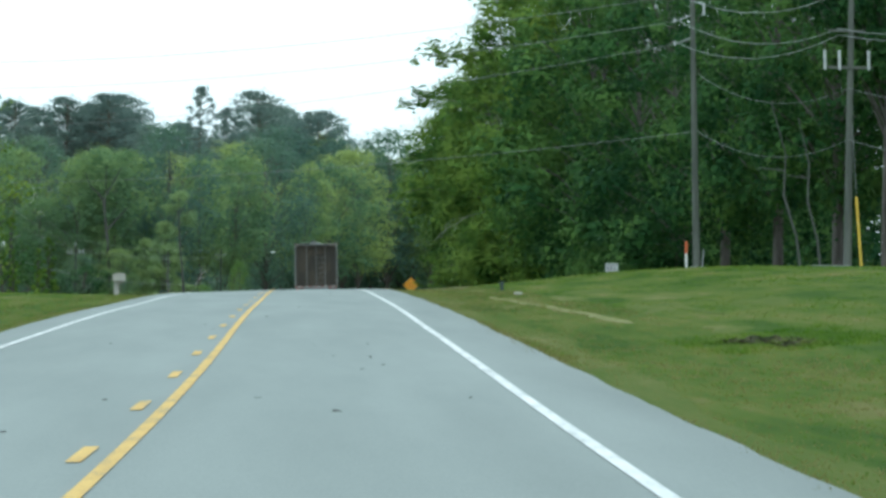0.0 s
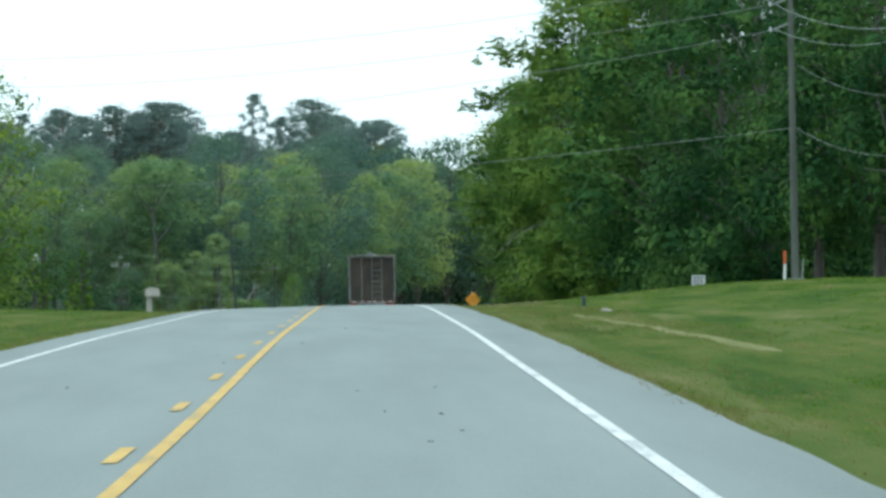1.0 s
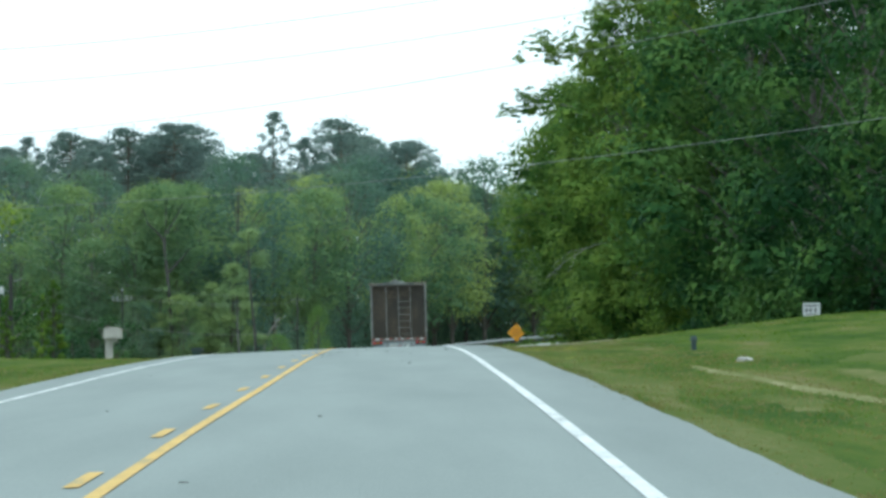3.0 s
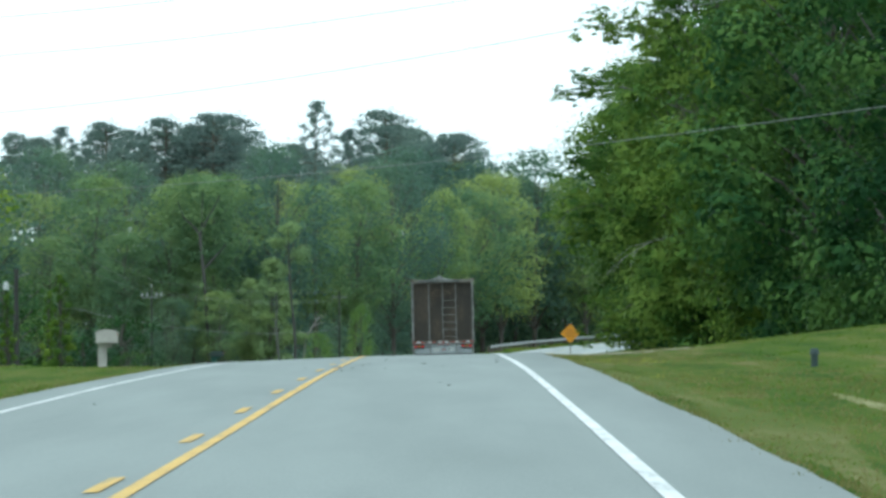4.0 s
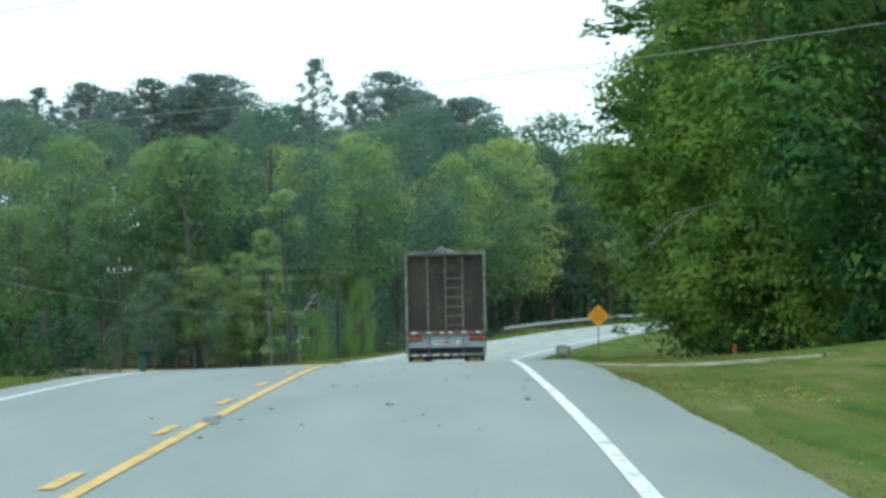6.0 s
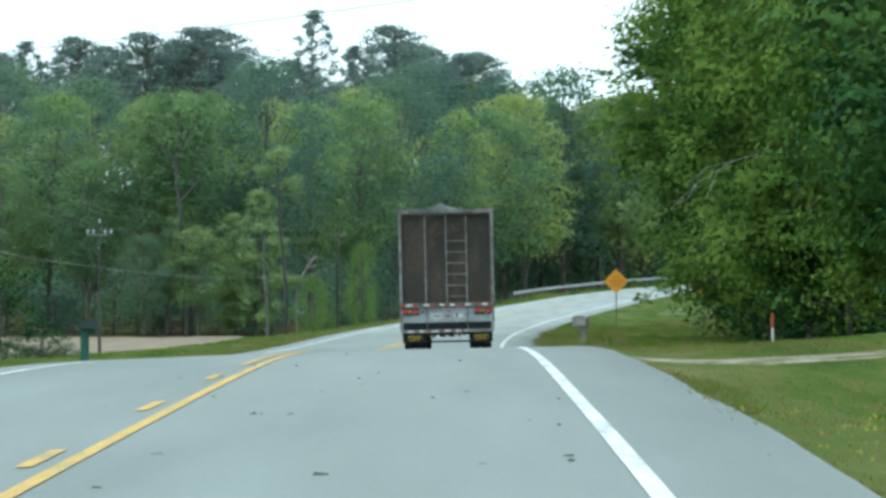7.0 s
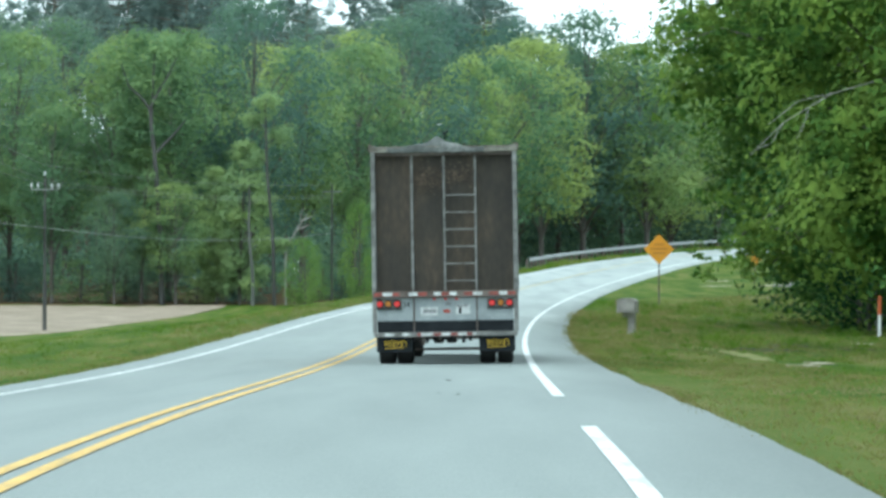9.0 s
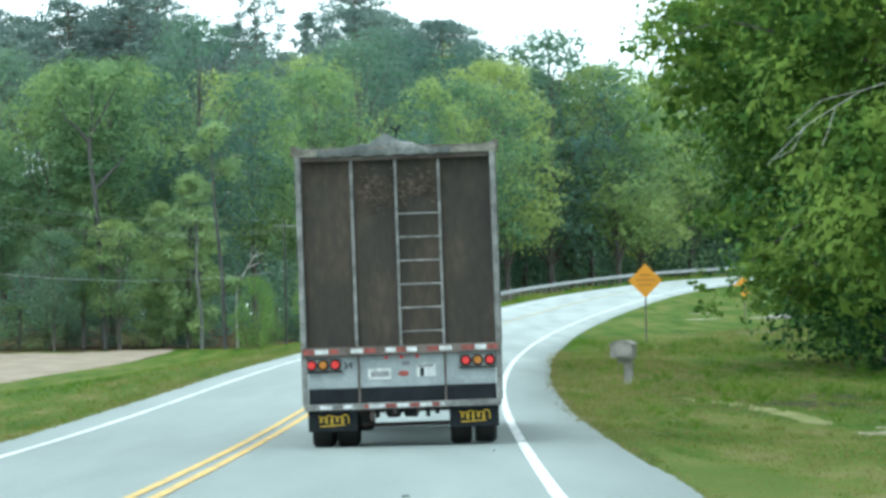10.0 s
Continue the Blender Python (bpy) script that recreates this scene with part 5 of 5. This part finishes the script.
def forked_tree(x, y):
    """A tall tree whose dark trunk forks wide below an open yellow-green crown."""
    r = np.random.RandomState(9)
    z = on_ground(x, y)
    root = empty("forked_tree", Matrix.Translation((x, y, z)), "tall yellow-green tree with a dark forked trunk", "tree")
    v, f = [], []
    limb(v, f, [(0.5, 0, -0.3), (0.3, 0, 5), (-0.05, 0, 10.3), (-0.5, 0, 14.9)], 0.22, 0.16, 8)
    for path in ([(-0.5, 0, 14.8), (-1.2, 0, 15.7), (-2.1, 0, 16.5), (-2.7, 0.2, 18.2)], [(-0.5, 0, 14.8), (0.2, 0, 16.2), (0.8, 0, 17.2), (1.5, 0.2, 18.7)], [(-0.4, 0, 14.0), (-0.3, 0.4, 16.5), (-0.2, 0.6, 19.0)], [(0.0, 0, 11.5), (1.4, 0.2, 13.0), (2.2, 0.5, 14.0)]):
        limb(v, f, path, 0.14, 0.04, 6)
    pts, nrs, sizes = [], [], []
    for k in range(30):
        a, q = k * 2.4, (k + 0.5) / 30
        c = (-0.3 + math.cos(a) * (1.4 + 2.4 * r.rand()), 2.2 + 1.2 * math.sin(a), 12.2 + 8.6 * q - 0.4 * abs(math.cos(a)))
        p, d, w = lobe(c, np.array((1.0, 1.0, 0.75)) * (1.0 + 0.55 * r.rand()), 270, 0.15, r, 0.55, 0.06, 0.5, 0.2)
        pts.append(p)
        nrs.append(d)
        sizes.append(w)
    q, g = leaves(np.concatenate(pts), np.concatenate(nrs), np.concatenate(sizes), r, 0.7, 0.3)
    for name, me in (("trunk", mesh_of("trunk", np.array(v), f, DARK_WOOD, True)), ("crown", mesh_of("crown", q, g, LEAF_LIGHT))):
        o = new(name, me)
        o.parent = root


forked_tree(-18.4, 641.0)
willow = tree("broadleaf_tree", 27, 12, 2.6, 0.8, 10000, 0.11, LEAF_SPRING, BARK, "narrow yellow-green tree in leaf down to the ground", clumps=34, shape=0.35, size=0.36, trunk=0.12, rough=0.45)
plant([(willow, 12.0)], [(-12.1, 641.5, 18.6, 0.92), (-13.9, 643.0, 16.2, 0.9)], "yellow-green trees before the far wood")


def bare_sapling(x, y, bend, tall):
    v, f = [], []
    limb(v, f, [(0, 0, -0.3), (-0.25 * bend, 0, tall * 0.2), (-0.9 * bend, 0, tall * 0.45), (-0.8 * bend, 0.1, tall * 0.7), (-1.5 * bend, 0.2, tall)], 0.07, 0.025, 7)
    limb(v, f, [(-0.85 * bend, 0.05, tall * 0.6), (-2.2 * bend, 0.1, tall * 0.62)], 0.04, 0.015, 5)
    root = empty("bare_sapling", Matrix.Translation((x, y, on_ground(x, y))), "thin leaning bare sapling in the shade of the oaks", "tree", "saplings in the shade")
    o = new("trunk", mesh_of("trunk", np.array(v), f, POLE_WOOD, True))
    o.parent = root


bare_sapling(25.2, 248, 0.9, 7.5)
bare_sapling(26.3, 250, 0.7, 7.0)


def dead_bough():
    """A bare grey bough that reaches out of the oak's crown."""
    v, f = [], []
    limb(v, f, [(18.0, 391, 13.4), (16.6, 386, 12.7), (14.7, 383, 12.1), (13.2, 381, 11.2), (12.2, 380, 10.25)], 0.026, 0.008, 7)
    limb(v, f, [(14.7, 383, 12.1), (13.6, 381, 11.8), (12.7, 380, 11.1)], 0.013, 0.01, 5)
    limb(v, f, [(13.2, 381, 11.2), (12.8, 380, 10.6), (12.4, 380, 10.4)], 0.01, 0.008, 5)
    limb(v, f, [(14.0, 382, 11.7), (13.7, 381, 11.0), (13.5, 380, 10.7)], 0.01, 0.008, 5)
    return tagged(new("dead_bough", mesh_of("dead_bough", np.array(v), f, DEAD_WOOD, True)), "bare grey dead bough hanging in the oak", "branch")


dead_bough()


# ---- the loaded trailer and its tractor ----
def wheel(parent, x, y, r, w):
    bm = bmesh.new()
    prof = [(0.30, -0.5), (0.46, -0.5), (0.49, -0.42), (0.5, -0.3), (0.5, 0.3), (0.49, 0.42), (0.46, 0.5), (0.30, 0.5)]
    n = 28
    rings = []
    for i in range(n):
        a = 2 * math.pi * i / n
        rings.append([bm.verts.new((px * w, pr * 2 * r * math.cos(a), pr * 2 * r * math.sin(a))) for pr, px in prof])
    for i in range(n):
        p, q = rings[i], rings[(i + 1) % n]
        for k in range(len(prof) - 1):
            bm.faces.new((p[k], p[k + 1], q[k + 1], q[k]))
    bmesh.ops.recalc_face_normals(bm, faces=bm.faces)
    tyre = part("tyre", bm, TYRE, parent, smooth_faces=False)
    tyre.location = (x, y, r)
    bm = bmesh.new()
    rod(bm, (-w * 0.3, 0, 0), (w * 0.3, 0, 0), r * 0.6, r * 0.6, 20)
    rod(bm, (-w * 0.5, 0, 0), (w * 0.5, 0, 0), r * 0.25, r * 0.25, 12)
    part("rim", bm, ALU, tyre, "dull steel rim")


def digits(text, size, at, mat, parent, name):
    cu = bpy.data.curves.new(name, "FONT")
    cu.body, cu.size, cu.extrude, cu.align_x = text, size, 0.001, "CENTER"
    tmp = bpy.data.objects.new(name, cu)
    scene.collection.objects.link(tmp)
    dg = bpy.context.evaluated_depsgraph_get()
    dg.update()
    me = bpy.data.meshes.new_from_object(tmp.evaluated_get(dg))
    bpy.data.objects.remove(tmp)
    me.materials.clear()
    me.materials.append(mat)
    ob = new(name, me)
    ob.parent = parent
    ob.matrix_basis = pose(*at, 90, 0, 0)
    return ob


def make_trailer(x, y, heading):
    z = float(road_z(y + 1) + road_b(y + 1) * (x - road_x(y))) + 0.01
    grade = math.atan2(float(road_z(y + 12) - road_z(y)), 12)
    roll = math.atan(float(road_b(y)))
    ob = empty("box_trailer", Matrix.Translation((x, y, z)) @ Matrix.Rotation(heading, 4, "Z") @ Matrix.Rotation(grade, 4, "X") @ Matrix.Rotation(-roll, 4, "Y") @ Matrix.Diagonal((0.955, 0.955, 0.955, 1)),
               "high open trailer with dusty brown rear panels and a tarped load", "truck trailer")
    long = 12.6
    for sx in (-1, 1):
        bm = bm_box((0.05, long, 2.6), (sx * 1.255, long / 2 + 0.05, 2.56), 0.01)
        for k in range(20):
            box(bm, (0.05, 0.08, 2.55), (sx * 1.29, 0.5 + k * 0.63, 2.56))
        part("side_wall", bm, ALU, ob, "ribbed aluminium side wall")
        part("top_rail", bm_box((0.09, long, 0.1), (sx * 1.26, long / 2 + 0.05, 3.86), 0.01), ALU, ob)
        bm = bm_box((0.075, 0.12, 3.28), (sx * 1.262, 0.0, 2.2), 0.012)
        part("corner_post", bm, ALU, ob, "pale scuffed corner post")
    part("floor", bm_box((2.5, long, 0.14), (0, long / 2 + 0.05, 1.22)), RUSTY, ob)
    part("front_wall", bm_box((2.46, 0.06, 2.55), (0, long, 2.55)), ALU, ob)
    for a, b in ((-1.222, -0.596), (-0.552, -0.018), (0.018, 0.54), (0.576, 1.222)):
        bm = bmesh.new()
        n, mrows = 8, 14
        grid = [[bm.verts.new((a + (b - a) * i / n, 0.07 + 0.018 * math.sin(i * 1.1 + k * 0.7 + a * 5) * math.sin(math.pi * i / n), 1.30 + 2.44 * k / mrows)) for i in range(n + 1)] for k in range(mrows + 1)]
        for k in range(mrows):
            for i in range(n):
                bm.faces.new((grid[k][i], grid[k][i + 1], grid[k + 1][i + 1], grid[k + 1][i]))
        part("rear_panel", bm, TARP, ob, "dusty brown rear panel", True)
    part("backing_plate", bm_box((2.44, 0.03, 2.5), (0, 0.12, 2.52)), TARP, ob)
    part("rear_post", bm_box((0.042, 0.06, 2.5), (-0.574, 0.03, 2.52), 0.006), ALU, ob)
    ladder = part("ladder", box(bm_box((0.034, 0.05, 2.5), (0, 0.01, 2.52), 0.006), (0.034, 0.05, 2.5), (0.558, 0.01, 2.52), 0.006), ALU, ob, "aluminium rear ladder")
    for k in range(6):
        h = 1.48 + 0.305 * k
        bm = bmesh.new()
        rod(bm, (0.01, 0.0, h), (0.548, 0.0, h), 0.012, 0.012, 8)
        part("rung", bm, ALU, ladder)
    header = part("header_bar", bm_box((2.62, 0.14, 0.115), (0, 0.0, 3.83), 0.012), HEADER_PAINT, ob, "grimy brown-grey header bar")
    part("inner_header", bm_box((2.4, 0.06, 0.05), (0, 0.0, 3.74), 0.005), RUSTY, ob)
    for sx in (-1, 1):
        part("end_tape", bm_box((0.2, 0.004, 0.045), (sx * 1.12, -0.074, 3.845)), HEADER_PAINT, header, "worn pale tape end")
    for sx in (-1, 1):
        part("corner_cap", bm_box((0.06, 0.1, 0.14), (sx * 1.31, 0.0, 3.86), 0.01), RUSTY, header)
    g = random.Random(17)
    bm = bmesh.new()
    for k in range(420):
        cx = g.gauss(-0.22, 0.2) if k % 3 else g.gauss(0.32, 0.16)
        cz = (3.3 + g.gauss(0, 0.13)) if k % 3 else (3.36 + g.gauss(0, 0.09))
        if abs(cx) < 0.53 and abs(cx) > 0.03 and cz < 3.66:
            w, h, a = 0.015 + 0.04 * g.random(), 0.008 + 0.014 * g.random(), g.gauss(0, 0.5)
            box(bm, (w, 0.008, h), (cx, 0.05, cz), 0, Matrix.Rotation(a, 4, "Y"))
    tagged(part("bark_debris", bm, SCRAPS, ob), "tan bark scraps caught behind the rear mesh", kind="stuff")
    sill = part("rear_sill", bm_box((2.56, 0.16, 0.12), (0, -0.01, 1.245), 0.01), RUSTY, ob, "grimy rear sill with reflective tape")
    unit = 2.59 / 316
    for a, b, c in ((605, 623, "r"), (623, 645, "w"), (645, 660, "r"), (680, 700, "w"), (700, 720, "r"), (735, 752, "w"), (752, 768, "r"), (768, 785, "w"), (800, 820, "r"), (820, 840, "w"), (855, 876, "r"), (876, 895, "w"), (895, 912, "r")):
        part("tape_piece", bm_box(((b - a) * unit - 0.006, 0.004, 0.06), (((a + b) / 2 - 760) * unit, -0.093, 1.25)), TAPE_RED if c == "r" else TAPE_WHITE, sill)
    for a, b in ((-1.21, -0.57), (-0.55, 0.55), (0.57, 1.21)):
        part("lower_panel", bm_box((b - a, 0.05, 0.42), ((a + b) / 2, 0.02, 0.98), 0.008), GREY_PAINT, ob, "faded grey-white lower panel")
        part("dark_band", bm_box((b - a + 0.01, 0.05, 0.205), ((a + b) / 2, 0.03, 0.672), 0.004), BLACK_PAINT, ob, "black rubber band")
    for x0 in (-0.56, 0.56):
        part("seam_bar", bm_box((0.025, 0.03, 0.62), (x0, -0.012, 0.88), 0.004), RUSTY, ob)
    for side, xs in ((-1, (-1.17, -1.02, -0.862)), (1, (0.83, 0.984, 1.14))):
        plate = part("light_plate", bm_box((0.48, 0.03, 0.16), (sum(xs) / 3, -0.02, 1.08), 0.01), ALU, ob, "tail light plate")
        for k, lx in enumerate(xs):
            bm = bmesh.new()
            rod(bm, (lx, -0.035, 1.08), (lx, -0.07, 1.08), 0.054, 0.046, 20)
            lens = part("lens", bm, LENS_AMBER if k == 1 else LENS_RED, plate, "round amber lens" if k == 1 else "round lit red lens")
            bm = bmesh.new()
            rod(bm, (lx, -0.034, 1.08), (lx, -0.045, 1.08), 0.074, 0.074, 20)
            part("lens_ring", bm, BLACK_PAINT, plate)
        # black strip stands in for the shadow under the light plate
        part("plate_painted_shadow_lip", bm_box((0.5, 0.04, 0.02), (sum(xs) / 3, -0.02, 0.99)), BLACK_PAINT, plate)
    digits("34", 0.13, (-0.70, -0.012, 1.02), BLACK_PAINT, ob, "number")
    lic = part("licence_plate", bm_box((0.3, 0.008, 0.15), (-0.29, -0.012, 0.94), 0.004), TAPE_WHITE, ob, "pale licence plate")
    for k in range(6):
        part("plate_bar", bm_box((0.03, 0.003, 0.07), (-0.29 - 0.1 + 0.04 * k, -0.018, 0.94)), SIGN_GREY, lic)
    tag = part("notice_sticker", bm_box((0.25, 0.006, 0.17), (0.31, -0.011, 0.97), 0.003), TAPE_WHITE, ob, "white notice sticker")
    part("sticker_bar", bm_box((0.2, 0.003, 0.025), (0.31, -0.016, 1.03)), SIGN_GREY, tag)
    part("sticker_mark", bm_box((0.05, 0.003, 0.11), (0.26, -0.016, 0.95)), BLACK_PAINT, tag)
    bm = bmesh.new()
    rod(bm, (0.02, -0.006, 0.94), (0.02, -0.014, 0.94), 0.05, 0.05, 16)
    bmesh.ops.scale(bm, vec=(1.4, 1, 0.7), space=Matrix.Translation((-0.02, 0, -0.94)), verts=bm.verts)
    part("maker_badge", bm, TAPE_RED, ob, "small red oval badge")
    part("small_label", bm_box((0.1, 0.004, 0.05), (0.05, -0.01, 1.07)), SIGN_GREY, ob)
    for x0 in (-0.2, 0.0, 0.2):
        bm = bmesh.new()
        rod(bm, (x0, -0.01, 1.155), (x0, -0.03, 1.155), 0.022, 0.022, 10)
        part("marker_lamp", bm, LENS_RED, ob, "small red marker lamp")
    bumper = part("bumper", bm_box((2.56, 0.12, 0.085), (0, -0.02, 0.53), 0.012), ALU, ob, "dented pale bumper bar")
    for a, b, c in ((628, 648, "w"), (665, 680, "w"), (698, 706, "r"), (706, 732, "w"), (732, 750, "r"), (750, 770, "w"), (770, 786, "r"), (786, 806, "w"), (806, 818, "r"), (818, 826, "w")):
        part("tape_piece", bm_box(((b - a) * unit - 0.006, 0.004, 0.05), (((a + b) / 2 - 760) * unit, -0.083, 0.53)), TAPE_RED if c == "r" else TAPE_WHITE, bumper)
    for sx in (-1, 1):
        cx = sx * 0.915
        flap = part("mud_flap", bm_box((0.64, 0.02, 0.28), (cx, 0.02, 0.36), 0.006), BLACK_PAINT, ob, "black rubber mud flap")
        pen = [(cx - 0.19 + 0.0105 * k + 0.028 * math.sin(k * 0.95), 0.006, 0.37 + 0.05 * math.cos(k * 0.95) * (1 - 0.35 * math.sin(k * 0.33))) for k in range(37)]
        for p, q in list(zip(pen, pen[1:])) + [((cx - 0.17, 0.006, 0.285), (cx + 0.16, 0.006, 0.3))]:
            bm = bmesh.new()
            rod(bm, p, q, 0.009, 0.008, 5)
            part("logo_stroke", bm, LOGO_YELLOW, flap, "yellow painted logo stroke")
    g = random.Random(23)
    for k in range(9):
        x0 = -0.42 + 0.105 * k + g.uniform(-0.02, 0.02)
        drop = 0.05 + 0.11 * g.random()
        part("hanging_strap", bm_box((0.035 + 0.03 * g.random(), 0.02, drop), (x0, 0.05, 0.495 - drop / 2), 0.006), BLACK_PAINT if k % 3 else RUSTY, ob)
    for ay in (0.75, 2.0):
        for wx in (-1.06, -0.74, 0.74, 1.06):
            wheel(ob, wx, ay, 0.5, 0.28)
        bm = bmesh.new()
        rod(bm, (-0.7, ay, 0.5), (0.7, ay, 0.5), 0.07, 0.07, 12)
        part("axle", bm, RUSTY, ob)
    for bx in (-0.13, 0.1):
        bm = bmesh.new()
        rod(bm, (bx, 0.35, 0.37), (bx, 0.35, 0.42), 0.075, 0.105, 14)
        rod(bm, (bx, 0.35, 0.42), (bx, 0.35, 0.66), 0.105, 0.09, 14)
        part("spring_bag", bm, TYRE, ob)
    bm = bmesh.new()
    for k in range(6):
        rod(bm, (-0.36, 0.15, 0.5 - 0.02 * k), (-0.34, 0.16, 0.47 - 0.02 * k), 0.012, 0.012, 6)
    part("hanging_chain", bm, RUSTY, ob)
    part("cross_bar", bm_box((1.2, 0.06, 0.05), (0, 2.9, 0.24), 0.008), RUSTY, ob)
    for sx in (-1, 1):
        part("chassis_rail", bm_box((0.1, long - 0.4, 0.22), (sx * 0.45, long / 2 + 0.2, 1.04), 0.01), RUSTY, ob)
        part("landing_leg", bm_box((0.1, 0.1, 0.8), (sx * 0.6, 9.2, 0.75), 0.01), RUSTY, ob)
    # tarped load
    bm = bmesh.new()
    n, mr = 44, 30
    grid = []
    for k in range(mr + 1):
        row = []
        for i in range(n + 1):
            fx, fy = i / n, k / mr
            hump = max(0.0, math.sin(math.pi * (fx - 0.07) / 0.74)) ** 0.8 * (fx < 0.81) * (0.13 + 0.05 * math.sin(fy * 19 + 1) + 0.06 * math.sin(fx * 17 + fy * 7) + 0.03 * math.sin(fx * 41 + 2))
            row.append(bm.verts.new((-1.22 + 2.44 * fx, 0.12 + (long - 0.15) * fy, 3.80 + hump)))
        grid.append(row)
    lip = [bm.verts.new((v.co.x, 0.02 - 0.1 * (v.co.z > 3.81), (3.88 if v.co.z > 3.81 else 3.76) + 0.03 * math.sin(v.co.x * 9) * (v.co.z > 3.81))) for v in grid[0]]
    hem = [bm.verts.new((v.co.x, v.co.y, 3.77 + 0.012 * math.sin(v.co.x * 23))) for v in lip]
    grid[:0] = [hem, lip]
    mr += 2
    for k in range(mr):
        for i in range(n):
            bm.faces.new((grid[k][i], grid[k][i + 1], grid[k + 1][i + 1], grid[k + 1][i]))
    part("load_tarp", bm, LOAD_TARP, ob, "rumpled grey tarp over the load", True)
    bm = bmesh.new()
    rod(bm, (0.02, 0.3, 3.95), (0.03, 0.3, 4.1), 0.012, 0.012, 6)
    rod(bm, (0.03, 0.3, 4.1), (0.09, 0.3, 4.16), 0.02, 0.012, 6)
    rod(bm, (0.03, 0.3, 4.1), (-0.05, 0.3, 4.15), 0.02, 0.01, 6)
    part("tarp_hook", bm, BLACK_PAINT, ob)
    return ob, z


TRUCK_Y = 320.0
TRUCK_X = 3.75
trailer, truck_z = make_trailer(TRUCK_X, TRUCK_Y, -math.atan(float(road_x(340) - road_x(330)) / 10))


def make_tractor():
    ob = empty("truck_tractor", trailer.matrix_basis @ Matrix.Translation((0, 12.0, 0)), "plain grey truck tractor ahead of the trailer", "truck")
    for sx in (-1, 1):
        part("chassis_rail", bm_box((0.1, 6.2, 0.25), (sx * 0.42, 2.6, 0.78), 0.01), RUSTY, ob)
    cab = part("cab", bm_box((2.3, 1.9, 2.1), (0, 2.6, 2.05), 0.12), GREY_PAINT, ob)
    part("windscreen", bm_box((1.9, 0.03, 0.7), (0, 3.56, 2.5), 0.02), BLACK_PAINT, cab, "dark windscreen")
    part("hood", bm_box((1.8, 1.7, 1.0), (0, 4.4, 1.5), 0.12), GREY_PAINT, ob)
    part("front_bumper", bm_box((2.3, 0.15, 0.35), (0, 5.35, 0.65), 0.03), ALU, ob)
    for ay, xs in ((0.3, (-1.06, -0.74, 0.74, 1.06)), (1.5, (-1.06, -0.74, 0.74, 1.06)), (4.7, (-1.0, 1.0))):
        for wx in xs:
            wheel(ob, wx, ay, 0.5, 0.28)
        bm = bmesh.new()
        rod(bm, (-0.9, ay, 0.5), (0.9, ay, 0.5), 0.07, 0.07, 10)
        part("axle", bm, RUSTY, ob)


make_tractor()


# ---- bark chips shaken off the load ----
def bark_chips(n, seed):
    r = np.random.RandomState(seed)
    v, f = [], []
    for k in range(n):
        y = 36 + 300 * r.rand() if k % 2 else 192 + 52 * r.rand()
        u = -3.4 + 7.6 * r.rand() if k % 2 else -0.9 + 4.0 * r.rand()
        x = float(road_x(y)) + u
        z = float(road_z(y) + road_b(y) * u) + 0.036 - 0.012 * abs(u)
        a, l, w, h = r.rand() * 3.14, 0.012 + 0.036 * r.rand() ** 2, 0.008 + 0.012 * r.rand(), 0.004 + 0.014 * r.rand()
        c, d = np.array((math.cos(a), math.sin(a), 0)) * l, np.array((-math.sin(a), math.cos(a), 0)) * w
        b = len(v)
        p = np.array((x, y, z))
        v += [p - c - d, p + c - d, p + c + d, p - c + d, p - c * 0.7 + (0, 0, h), p + c * 0.8 + (0, 0, h * 0.7)]
        f += [(b, b + 1, b + 5, b + 4), (b + 2, b + 3, b + 4, b + 5), (b, b + 4, b + 3, b + 3), (b + 1, b + 2, b + 5, b + 5)]
    me = bpy.data.meshes.new("bark_chips")
    me.from_pydata([tuple(p) for p in v], [], [tuple(dict.fromkeys(q)) for q in f])
    me.materials.append(DARK_WOOD)
    tagged(new("bark_chips", me), "dark bark chips scattered over the asphalt", "debris", kind="stuff")


bark_chips(64, 81)
